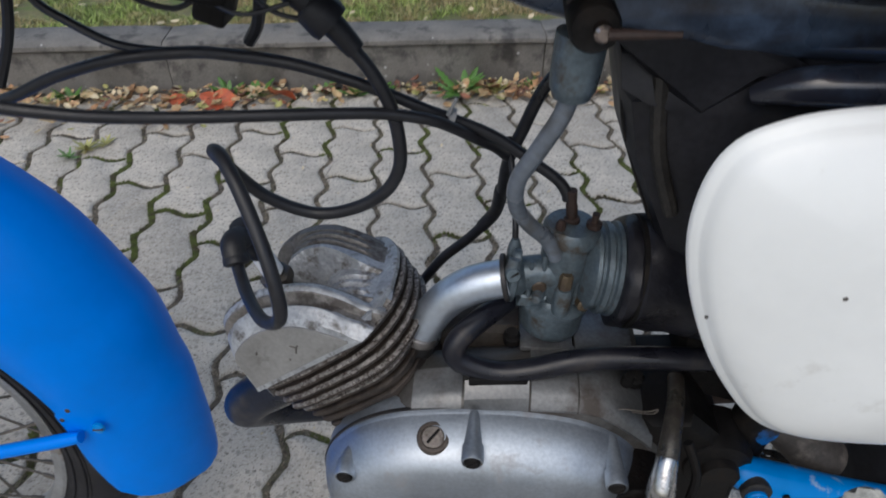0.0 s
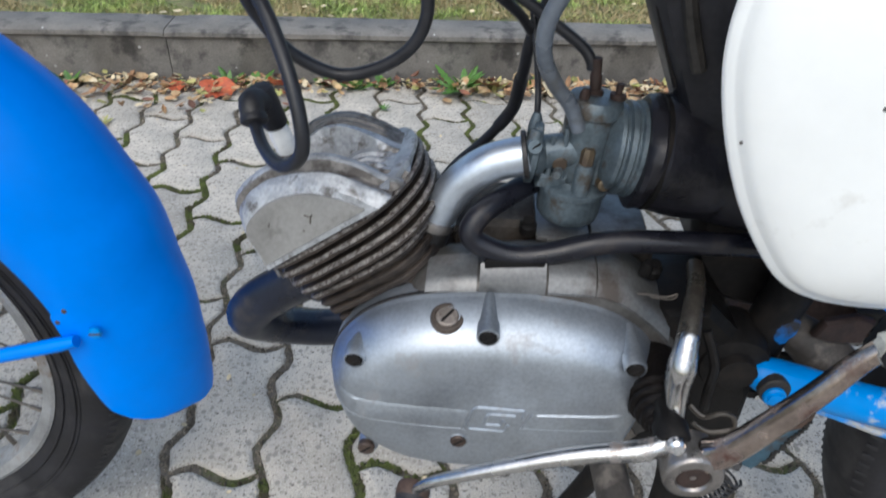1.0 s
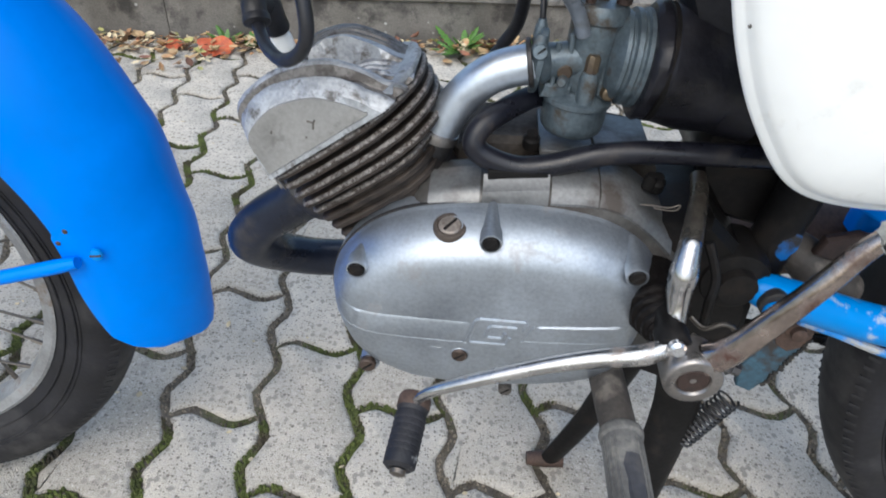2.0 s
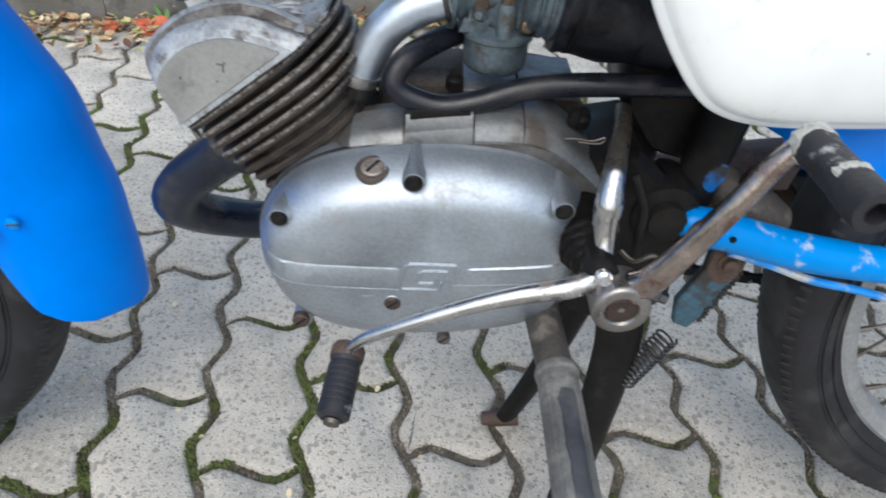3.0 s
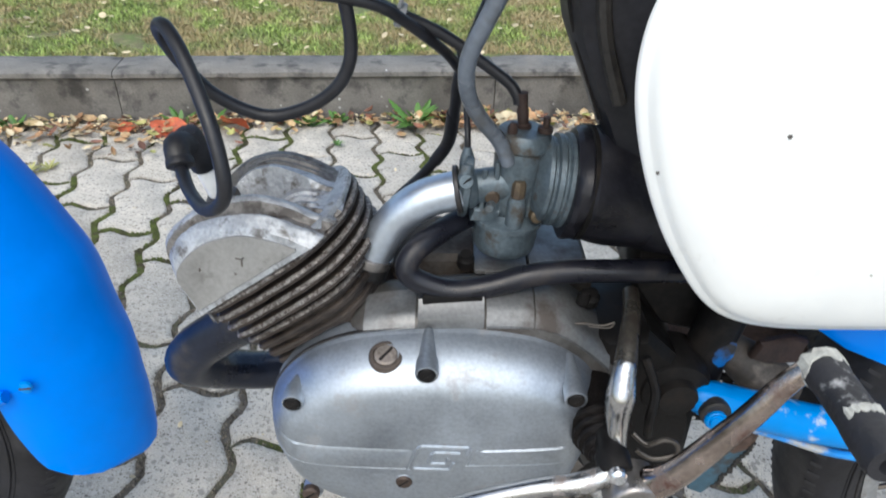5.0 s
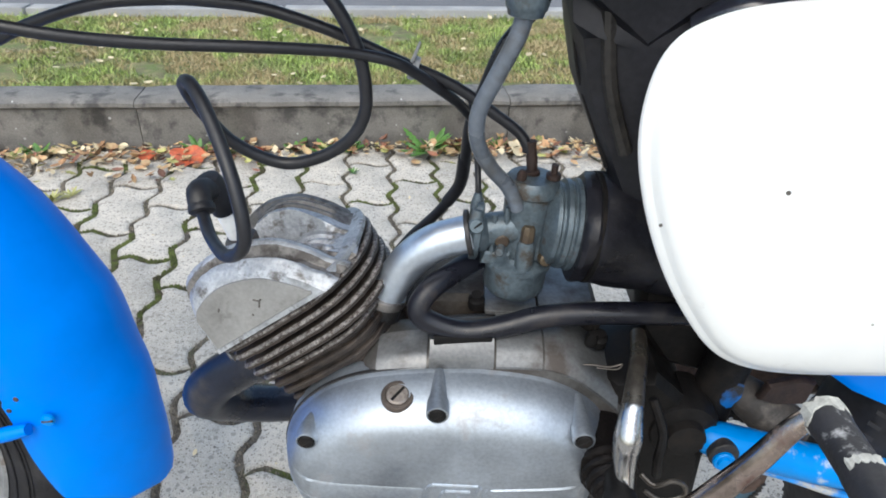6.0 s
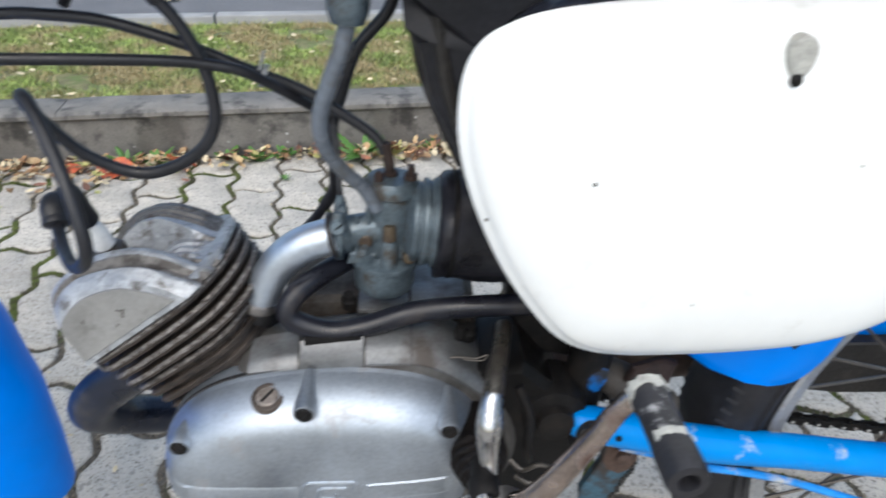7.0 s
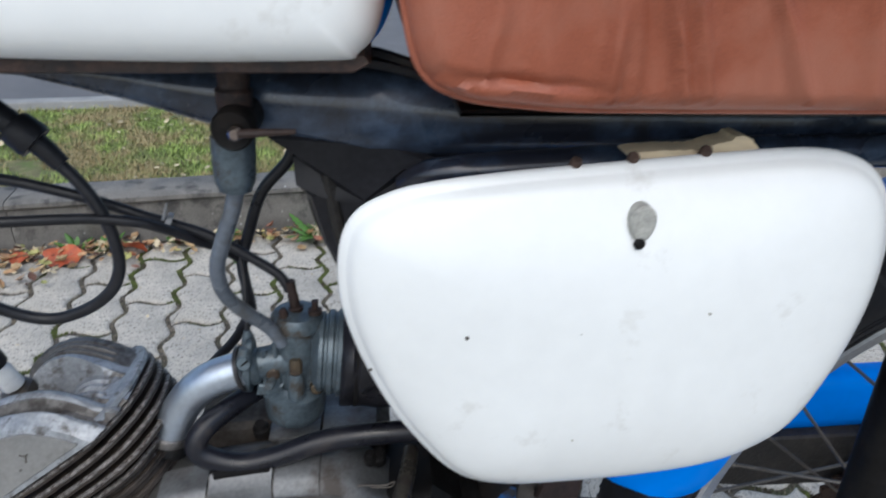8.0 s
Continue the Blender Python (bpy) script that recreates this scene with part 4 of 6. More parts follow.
inlet_flange = part("inlet_flange", curve_tube([(-0.037, -0.012, 0.4645), (-0.041, -0.011, 0.453), (-0.048, -0.01, 0.438)], [0.0122, 0.0142], 3, 18), SOOTY, inlet, "sooty inlet stub")
part("inlet_ring", turned([(0.0118, 0), (0.0136, 0.001), (0.0138, 0.004), (0.0132, 0.0065), (0.0118, 0.0075)], (-0.0385, -0.012, 0.4605), (0.3, 0, 1), 22), BOSS_STEEL, inlet, "bright union ring")
part("flange_nut", turned([(0.0052, 0), (0.0052, 0.005), (0.003, 0.006), (0.003, 0.012)], (-0.0475, -0.021, 0.4545), (-0.2, -0.8, 0.6), 6), SOOTY, inlet, "sooty flange nut", 20)
carb_axis = V((0.05, 0, 1)).normalized()
carb = part("carburettor", turned([(0.0135, -0.03), (0.0145, 0.0), (0.0152, 0.006), (0.0152, 0.026), (0.0168, 0.0275), (0.0168, 0.0335), (0.0145, 0.0365), (0.006, 0.0375)], (0.0492, -0.002, 0.512), carb_axis, 24), ZINC, moped, "grey zinc carburettor with float bowl")
part("float_bowl", turned([(0.004, 0.0), (0.0135, 0.0004), (0.0172, 0.0016), (0.0192, 0.0042), (0.0198, 0.0085), (0.02, 0.0205), (0.0216, 0.0215), (0.0216, 0.0245), (0.0195, 0.0256), (0.0165, 0.0262), (0.0135, 0.029)], (0.0445, -0.004, 0.469), carb_axis, 28), ZINC, carb, "grey float bowl")
part("carb_throat", turned([(0.0135, 0), (0.0125, 0.004), (0.0105, 0.006), (0.0105, 0.026)], (0.0195, -0.008, 0.513), (1, 0.1, 0.12), 20), ZINC, carb)
bm = bmesh.new()
dished(bm, spline([(0.0, 0.0195), (0.0085, 0.0125), (0.0125, 0.0), (0.0085, -0.0125), (0.0, -0.0195), (-0.0085, -0.0125), (-0.0125, 0.0), (-0.0085, 0.0125)], 4, True), [(0.001, 0.0), (0, 0.0008), (0, 0.0042), (0.001, 0.005)],
       lambda u, v, h: V((0.0165 + h + 0.1 * v, -0.011 + u, 0.5145 + v)))
part("carb_flange", bm, ZINC, carb)
part("clamp_ring", turned([(0.0138, 0), (0.0146, 0.0006), (0.0146, 0.0026), (0.0138, 0.0032)], (0.0128, -0.0115, 0.5128), (1, 0, 0.2), 22), SOOTY, carb, "dark clamp ring")
slotted_screw("clamp_screw", (0.0185, -0.0225, 0.524), 0.0046, (0, -1, 0.35), carb, ZINC)
part("clamp_lug", tube(bmesh.new(), [(0.0155, -0.017, 0.514), (0.018, -0.0185, 0.524), (0.019, -0.017, 0.532)], [0.003, 0.0048, 0.0032], 10), ZINC, carb)
part("choke_nipple", turned([(0.0046, -0.012), (0.0046, 0.0), (0.0038, 0.004), (0.0022, 0.009)], (0.019, -0.004, 0.528), (0, 0, 1), 14), ZINC, carb)
part("jet_tube", turned([(0.0052, 0), (0.0056, 0.002), (0.0056, 0.022), (0.0046, 0.026)], (0.0478, -0.0185, 0.487), carb_axis, 14), ZINC, carb)
part("brass_jet", turned([(0.0042, 0), (0.0042, 0.012), (0.003, 0.014)], (0.049, -0.0178, 0.509), carb_axis, 8), BRASS, carb, "tarnished brass jet")
part("idle_screw", turned([(0.003, 0), (0.003, 0.006), (0.0022, 0.007)], (0.034, -0.018, 0.507), (-0.2, -1, 0.1), 10), ZINC, carb)
part("cable_adjuster", turned([(0.0048, 0), (0.0048, 0.003), (0.0033, 0.004), (0.0035, 0.012), (0.003, 0.013), (0.0033, 0.022)], (0.0505, -0.001, 0.548), (-0.12, 0, 1), 10), DARK_RUST, carb, "rusty cable adjuster")
part("top_screw", turned([(0.0045, 0), (0.0045, 0.003), (0.002, 0.0035), (0.0022, 0.009)], (0.0625, -0.005, 0.5485), (0.05, 0, 1), 10), DARK_RUST, carb)
part("top_screw", turned([(0.003, 0), (0.003, 0.004), (0.0015, 0.0065)], (0.0435, -0.009, 0.5485), (0, 0, 1), 8), DARK_RUST, carb)
part("body_boss", turned([(0.0045, -0.004), (0.0045, 0.005), (0.0036, 0.006), (0.001, 0.006)], (0.0345, -0.012, 0.511), (0, -1, 0), 12), BRASS, carb)
for x0, z0, x1, z1 in ((0.0295, 0.527, 0.0285, 0.496), (0.0365, 0.532, 0.0372, 0.5), (0.0575, 0.52, 0.0565, 0.498)):
    part("casting_rib", tube(bmesh.new(), [(x0, -0.0125, z0), (x1, -0.0145, z1)], [0.0016, 0.0016], 8), ZINC, carb)
part("throat_web", slab([(0.022, 0.494), (0.04, 0.493), (0.04, 0.502), (0.024, 0.503)], -0.016, 0.006, 0.0015), ZINC, carb)
part("mixture_screw", turned([(0.0042, -0.004), (0.0042, 0.005), (0.003, 0.006), (0.001, 0.006)], (0.0605, -0.0145, 0.5), (0.3, -1, 0.1), 12), BRASS, carb, "tarnished brass screw")
part("body_block", slab([(0.034, 0.49), (0.06, 0.492), (0.062, 0.515), (0.034, 0.514)], -0.0135, 0.012, 0.002), ZINC, carb)
intake_dir = V((1, 0.02, -0.1)).normalized()
part("intake_ring", turned([(0.018, 0), (0.0235, 0.003), (0.026, 0.005), (0.0262, 0.0072), (0.025, 0.0082), (0.025, 0.0098), (0.0278, 0.0106), (0.028, 0.0135), (0.0266, 0.0145), (0.0266, 0.016), (0.0286, 0.0168), (0.0286, 0.0192), (0.026, 0.0205)], (0.0585, -0.004, 0.5195), intake_dir, 30), ZINC, carb, "grey ribbed intake ring")


def crumpled(profile, origin, axis, seg, amount):
    """A turned rubber sleeve pulled slightly out of round."""
    bm = turned(profile, origin, axis, seg)
    for v in bm.verts:
        d = v.co - V(origin)
        d -= V(axis) * d.dot(V(axis))
        if d.length > 1e-4:
            v.co += d.normalized() * amount * (0.65 * noise.noise((v.co.x * 60, v.co.y * 45, v.co.z * 45)) + 0.35 * noise.noise((v.co.x * 190, v.co.y * 60, v.co.z * 60)))
    return bm


bellows = part("intake_bellows", crumpled([(0.027, 0.0), (0.0318, 0.0006), (0.0336, 0.003), (0.0338, 0.0075), (0.0326, 0.0095), (0.0326, 0.0105), (0.0344, 0.012), (0.0348, 0.016), (0.0342, 0.024), (0.0345, 0.032), (0.0352, 0.04), (0.0358, 0.046), (0.0352, 0.049), (0.0362, 0.052), (0.036, 0.07)], (0.0775, -0.004, 0.5175), intake_dir, 64, 0.005), INTAKE_RUBBER, moped, "crumpled black rubber intake sleeve")
part("bellows_band", crumpled([(0.0335, 0), (0.0345, 0.0004), (0.0345, 0.003), (0.0335, 0.0036)], V((0.0775, -0.004, 0.5175)) + intake_dir * 0.0085, intake_dir, 40, 0.0008), BLACK, bellows)

# thick hose that loops under the carburettor
part("breather_hose", curve_tube([(0.065, 0.03, 0.484), (0.045, 0.02, 0.4865), (0.024, 0.004, 0.4875), (0.006, -0.015, 0.4865), (-0.009, -0.029, 0.481), (-0.0145, -0.0345, 0.4715), (-0.008, -0.036, 0.4635), (0.012, -0.037, 0.4575), (0.034, -0.036, 0.4605), (0.06, -0.034, 0.4685),
     (0.085, -0.033, 0.472), (0.125, -0.032, 0.4735), (0.18, -0.03, 0.474), (0.24, -0.02, 0.47)], 0.0072, 6, 14), HOSE, moped, "thick black rubber hose")

# exhaust elbow and silencer
exhaust = part("exhaust_pipe", curve_tube([(-0.118, -0.004, 0.413), (-0.141, -0.003, 0.394), (-0.165, 0.0, 0.374), (-0.179, 0.008, 0.3515), (-0.173, 0.026, 0.329), (-0.156, 0.042, 0.313), (-0.13, 0.056, 0.301), (-0.06, 0.075, 0.294), (0.06, 0.09, 0.294), (0.16, 0.1, 0.305)],
     [0.0195, 0.0168, 0.0168, 0.0168, 0.0165, 0.0162, 0.016, 0.016, 0.015, 0.0135], 5, 18), EXHAUST, moped, "heat-blued black exhaust elbow")
part("exhaust_nut", turned([(0.0225, 0), (0.0235, 0.002), (0.0235, 0.012), (0.021, 0.014)], (-0.116, -0.004, 0.415), (-0.75, 0, -0.66), 20), EXHAUST, exhaust)
silencer = part("silencer", curve_tube([(0.15, 0.1, 0.305), (0.2, 0.108, 0.312), (0.3, 0.115, 0.325), (0.5, 0.125, 0.34), (0.74, 0.13, 0.355), (0.8, 0.13, 0.358)], [0.0136, 0.03, 0.034, 0.034, 0.032, 0.014], 5, 18), RUST, moped, "brown rusty silencer")

# frame, tank and seat
BEAM = [(-0.34, 0.71, 0.704, 0.02), (-0.11, 0.71, 0.703, 0.024), (-0.07, 0.71, 0.7, 0.026), (-0.02, 0.709, 0.687, 0.03), (0.02, 0.708, 0.673, 0.033), (0.06, 0.707, 0.664, 0.034), (0.1, 0.706, 0.655, 0.035), (0.15, 0.701, 0.655, 0.036), (0.25, 0.694, 0.657, 0.037), (0.4, 0.691, 0.657, 0.037), (0.74, 0.69, 0.66, 0.035)]
bm = bmesh.new()
rings = []
for x, top, low, w in BEAM:
    rings.append([bm.verts.new((x, p.x, p.y)) for p in rounded_rect(0, (top + low) / 2, 2 * w, top - low, min(0.48 * (top - low), 0.0225), 7)])
join_rings(bm, rings)
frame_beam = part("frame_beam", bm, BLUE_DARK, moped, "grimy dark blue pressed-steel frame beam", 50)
part("gusset", slab([(0.045, 0.672), (0.11, 0.668), (0.14, 0.655), (0.12, 0.648), (0.098, 0.63), (0.085, 0.638)], -0.03, 0.03, 0.004), FRAME_BLACK, frame_beam)
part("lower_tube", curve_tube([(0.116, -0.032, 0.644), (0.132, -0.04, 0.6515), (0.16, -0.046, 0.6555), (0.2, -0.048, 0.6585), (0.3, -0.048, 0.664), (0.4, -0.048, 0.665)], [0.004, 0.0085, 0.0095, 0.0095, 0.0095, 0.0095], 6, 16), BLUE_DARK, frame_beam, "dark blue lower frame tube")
part("cable_loom", curve_tube([(0.06, -0.026, 0.712), (0.1, -0.03, 0.7125), (0.128, -0.032, 0.706), (0.17, -0.03, 0.706)], 0.004, 5, 8), RUBBER, frame_beam)
part("cable_loom", curve_tube([(0.07, -0.034, 0.708), (0.1, -0.036, 0.709), (0.13, -0.036, 0.702)], 0.0025, 5, 8), CABLE, frame_beam)
AIRBOX = [(0.058, 0.66), (0.063, 0.632), (0.07, 0.604), (0.081, 0.58), (0.094, 0.553), (0.115, 0.51), (0.15, 0.492), (0.3, 0.495), (0.34, 0.54), (0.35, 0.6), (0.34, 0.66)]
airbox = part("air_box", dished(bmesh.new(), AIRBOX, [(0.003, -0.035), (0, -0.033), (0, 0.01), (0.004, 0.02), (0.018, 0.026), (0.03, 0.028)], side_on), FRAME_BLACK, moped, "black sheet-metal air box behind the panel", 40)
part("air_box_rib", curve_tube([(0.077, -0.024, 0.648), (0.083, -0.026, 0.61), (0.096, -0.027, 0.575)], 0.004, 5, 8), GRIME, airbox)
part("air_box_rib", curve_tube([(0.063, -0.008, 0.65), (0.07, -0.01, 0.612), (0.092, -0.01, 0.56)], 0.0025, 5, 8), BLACK, airbox)
part("battery_tray", slab([(0.125, 0.5), (0.2, 0.5), (0.215, 0.45), (0.19, 0.41), (0.15, 0.42), (0.128, 0.45)], -0.015, 0.05, 0.004), BLACK, moped, "black tray below the panel")
part("frame_tube", curve_tube([(0.192, -0.03, 0.5), (0.187, -0.028, 0.45), (0.182, -0.027, 0.41), (0.178, -0.03, 0.38)], 0.0145, 5, 14), BLACK, moped, "black frame tube")


def paint_patch(x0, x1, z0, z1, seed):
    """A ragged remnant of paint lying on the frame tube's near face."""
    bm = bmesh.new()
    mid = bm.verts.new(((x0 + x1) / 2, -0.0432, (z0 + z1) / 2))
    ring = []
    for i in range(22):
        a = 2 * math.pi * i / 22
        k = 1 + 0.35 * noise.noise((math.cos(a) * 2, math.sin(a) * 2, seed))
        ring.append(bm.verts.new((mid.co.x + math.cos(a) * k * (x1 - x0) / 2 + math.sin(a) * 0.002, -0.0405 - 0.0015 * math.cos(a), mid.co.z + math.sin(a) * k * (z1 - z0) / 2)))
    for i in range(22):
        bm.faces.new((mid, ring[i], ring[(i + 1) % 22]))
    return bm


part("paint_remnant", paint_patch(0.1765, 0.1925, 0.4065, 0.4285, 1.0), BLUE_SHADED, moped, "patch of blue paint, shade put into its colour")
part("paint_remnant", paint_patch(0.1615, 0.1685, 0.4065, 0.415, 5.0), BLUE_SHADED, moped, "small patch of blue paint, shade put into its colour")
part("bracket_arm", slab([(0.209, 0.408), (0.213, 0.421), (0.232, 0.427), (0.243, 0.424), (0.2405, 0.406), (0.222, 0.404)], -0.034, -0.026, 0.002), DARK_RUST, moped, "dark rusty bracket plate")
part("mount_sleeve", tube(bmesh.new(), spline([(0.196, -0.016, 0.407), (0.212, -0.018, 0.396), (0.23, -0.02, 0.382), (0.244, -0.02, 0.37)], 4), [0.0105, 0.0145, 0.017, 0.0175], 20), PEG, moped, "dusty grey-brown mounting sleeve")
part("return_spring_loop", curve_tube([(0.124, -0.085, 0.392), (0.1315, -0.09, 0.3885), (0.1413, -0.09, 0.393), (0.149, -0.09, 0.3898), (0.1505, -0.09, 0.3805), (0.1376, -0.09, 0.376), (0.128, -0.086, 0.379)], 0.0015, 6, 8), STEEL, moped, "dull steel return spring loop")

tank_side = [(-0.34, 0.735), (-0.33, 0.722), (-0.05, 0.7175), (0.08, 0.7175), (0.1, 0.721), (0.111, 0.735), (0.1155, 0.76), (0.112, 0.82), (0.08, 0.862), (0.0, 0.885), (-0.2, 0.9), (-0.32, 0.88), (-0.342, 0.82)]
tank_line = spline(tank_side, 4, True)
tank = part("fuel_tank", dished(bmesh.new(), tank_line, [(0.05, -0.1), (0.02, -0.098), (0.008, -0.09), (0, -0.07), (0, 0.066), (0.006, 0.08), (0.02, 0.087), (0.05, 0.089)], side_on), BLUE, moped, "blue fuel tank with white side pads", 50)
part("side_pad", cushion(spline([(-0.33, 0.745), (-0.31, 0.73), (-0.05, 0.7185), (0.08, 0.7175), (0.099, 0.7215), (0.108, 0.736), (0.111, 0.765), (0.1, 0.81), (0.07, 0.835), (-0.05, 0.85), (-0.3, 0.85), (-0.335, 0.81)], 6, True),
     [(0.002, 0.07), (0.0, 0.078), (0.0003, 0.084), (0.0014, 0.089), (0.0034, 0.0935), (0.0064, 0.0972), (0.0105, 0.1), (0.0155, 0.1018), (0.022, 0.1028), (0.032, 0.1034), (0.045, 0.1036)]), WHITE, tank, "white tank side pad", 60)
part("tank_seam", dished(bmesh.new(), [(-0.33, 0.7125), (0.095, 0.7125), (0.103, 0.7165), (0.1, 0.721), (-0.33, 0.722)], [(0.001, -0.085), (0, -0.083), (0, 0.083), (0.001, 0.085)], side_on), SEAM_RUST, tank, "rusty lower tank seam")
tap = part("fuel_tap", turned([(0.0085, 0.0), (0.009, 0.012), (0.0075, 0.014), (0.0085, 0.03)], (0.0365, -0.048, 0.686), (0.05, 0, 1), 12), SEAM_RUST, moped, "rusty fuel tap")
part("tap_body", turned([(0.0098, -0.022), (0.01, 0.0), (0.01, 0.012), (0.0088, 0.014), (0.007, 0.0135)], (0.038, -0.054, 0.6835), (0, -1, 0), 20), BLACK, tap)
part("tap_knob", turned([(0.0036, 0), (0.0036, 0.006), (0.0024, 0.0072)], (0.0405, -0.067, 0.6835), (0, -1, 0), 12), CHROME_WORN, tap)
part("tap_lever", tube(bmesh.new(), [(0.042, -0.0735, 0.6837), (0.055, -0.0745, 0.6845), (0.068, -0.075, 0.685)], [0.0021, 0.0019, 0.0013], 8), DARK_RUST, tap, "thin reddish tap lever")
part("sediment_cup", turned([(0.0064, 0.0), (0.0082, 0.0006), (0.0088, 0.003), (0.0096, 0.0042), (0.0101, 0.0065), (0.0105, 0.012), (0.0107, 0.022), (0.0107, 0.028)], (0.0338, -0.054, 0.6495), (0.06, 0, 1), 20), ZINC, tap, "grey sediment cup")
part("fuel_hose", curve_tube([(0.0338, -0.054, 0.652), (0.031, -0.053, 0.64), (0.0225, -0.048, 0.619), (0.0155, -0.04, 0.599), (0.0163, -0.034, 0.58), (0.0245, -0.026, 0.563), (0.034, -0.019, 0.55), (0.039, -0.0165, 0.541), (0.042, -0.0145, 0.533)], 0.0044, 6, 12), FUEL_HOSE, moped, "aged grey clear fuel hose")

seat_line = spline([(0.112, 0.775), (0.1165, 0.735), (0.1225, 0.7175), (0.135, 0.709), (0.16, 0.7045), (0.22, 0.702), (0.45, 0.701), (0.72, 0.704), (0.77, 0.72), (0.78, 0.76), (0.75, 0.795), (0.6, 0.806), (0.3, 0.808), (0.16, 0.805), (0.12, 0.795)], 26, True)
FOLDS = [(0.1465, 0.004, 0.0009, 0.08), (0.172, 0.006, 0.0007, -0.1), (0.1978, 0.004, 0.0012, -0.1), (0.2055, 0.003, 0.0008, -0.1), (0.228, 0.0028, 0.0013, -0.34), (0.2378, 0.003, 0.0012, -0.36), (0.2785, 0.0035, 0.0014, -0.62), (0.258, 0.005, 0.0008, -0.3), (0.305, 0.005, 0.0011, -0.3), (0.335, 0.006, 0.001, -0.2)]


def seat_fold(x, z):
    """How far the slack cover stands out in soft upright folds."""
    h = 0.0026 * noise.noise((x * 24, z * 6, 3.0)) + 0.0006 * noise.noise((x * 80, z * 9, 9.0))
    for x0, w, a, lean in FOLDS:
        d = (x - x0 - lean * (z - 0.71) - 0.003 * noise.noise((z * 40, x0 * 90, 1.0))) / w
        h += 2.8 * a * math.exp(-d * d) * (1.0 + 1.2 * max(0.0, noise.noise((x0 * 70, z * 20, 5.0))))
    hem = z - 0.7168 + 0.09 * max(0.0, x - 0.14) + 0.0015 * noise.noise((x * 60, 0.0, 2.0))
    along = rise(0.118, 0.128, x) * rise(0.21, 0.17, x)
    return h + along * (0.0028 * math.exp(-((hem + 0.005) / 0.0038) ** 2) - 0.0028 * math.exp(-((hem - 0.0012) / 0.002) ** 2))


def evenly(line, step):
    """Spreads points along a closed line, closer together on its front half."""
    out = []
    for a, b in zip(line, line[1:] + line[:1]):
        k = max(1, round((b - a).length / (step if a.x < 0.42 else step * 6)))
        out += [a.lerp(b, i / k) for i in range(k)]
    return out


bm = bmesh.new()
line = evenly(anticlockwise(seat_line), 0.002)
rings = []
for d, h in [(0.03, -0.125), (0.012, -0.122), (0, -0.105), (0, 0.106), (0.0008, 0.1105), (0.0024, 0.1148), (0.0048, 0.1178), (0.0085, 0.1198)] + [(0.0104 + 0.0016 * k, 0.1203 + 0.00014 * k) for k in range(26)]:
    soft = min(1.0, max(0.0, (d - 0.0006) / 0.006)) if h > 0.11 else 0.0
    rings.append([bm.verts.new((p.x, -h - soft * seat_fold(p.x, p.y), p.y)) for p in shrink(line, d)])
join_rings(bm, rings)
seat = part("seat", bm, LEATHER, moped, "brown leatherette seat", 70)
part("seat_piping", tube(bmesh.new(), [(p.x, -0.1105, p.y) for p in shrink(line, 0.0006)][::4], 0.0015, 6, False), LEATHER, seat)
part("seat_pan", slab([(0.14, 0.7), (0.74, 0.7), (0.74, 0.694), (0.14, 0.697)], -0.1, 0.1, 0.002), BLACK, seat)

# swing arm and stand
swing_arm = part("swing_arm", curve_tube([(0.1695, -0.05, 0.3925), (0.1725, -0.051, 0.392), (0.184, -0.0525, 0.389), (0.208, -0.053, 0.3834), (0.233, -0.053, 0.3766), (0.262, -0.053, 0.37), (0.296, -0.053, 0.3648), (0.33, -0.053, 0.3605), (0.42, -0.053, 0.348), (0.56, -0.053, 0.341)],
     [0.0062, 0.0105, 0.0127, 0.0127, 0.0127, 0.013, 0.0127, 0.0124, 0.0124, 0.0124], 6, 22), BLUE_WORN, moped, "chipped bright blue swing arm", 50)
# solid dark disc; its rim past the washer draws the nut's shadow
part("pivot_recess", turned([(0.0096, 0.05), (0.0096, 0.0655), (0.0088, 0.0664), (0.002, 0.0664)], (0.1805, 0, 0.39), (0, -1, 0), 22), GRIME, swing_arm, "dark brown disc standing in for the pivot nut's shadow")
part("pivot_washer", turned([(0.007, 0.06), (0.007, 0.0682), (0.0062, 0.0692), (0.0046, 0.069), (0.004, 0.0704), (0.001, 0.0708)], (0.1805, 0, 0.3872), (0, -1, 0), 20), BLUE_WORN, swing_arm)
part("arm_flange", curve_tube([(0.205, -0.057, 0.3722), (0.233, -0.057, 0.3633), (0.266, -0.057, 0.351), (0.2974, -0.057, 0.3443), (0.3311, -0.057, 0.335), (0.3652, -0.057, 0.3221), (0.42, -0.057, 0.3)], 0.003, 5, 8), BLUE_SCRATCHED, swing_arm, "scratched lower tube")
part("arm_hole", turned([(0.0022, 0), (0.0022, 0.0012)], (0.199, -0.0655, 0.389), (0, -1, 0), 10), BLACK, swing_arm)
BAR = [(0.3, 0.398), (0.3, 0.352), (0.4, 0.356), (0.62, 0.357), (0.64, 0.37), (0.64, 0.408), (0.62, 0.418), (0.4, 0.416)]
chain_cover = part("chain_cover", dished(bmesh.new(), BAR, [(0.006, -0.1), (0, -0.096), (0, -0.082), (0.006, -0.076), (0.016, -0.074)], side_on), BLUE, moped, "bright blue chain cover on the far side", 50)
part("cover_bolt", turned([(0.006, 0), (0.006, 0.006), (0.003, 0.008)], (0.5, 0.075, 0.352), (0, -1, 0), 10), CHROME, chain_cover, "bright bolt")
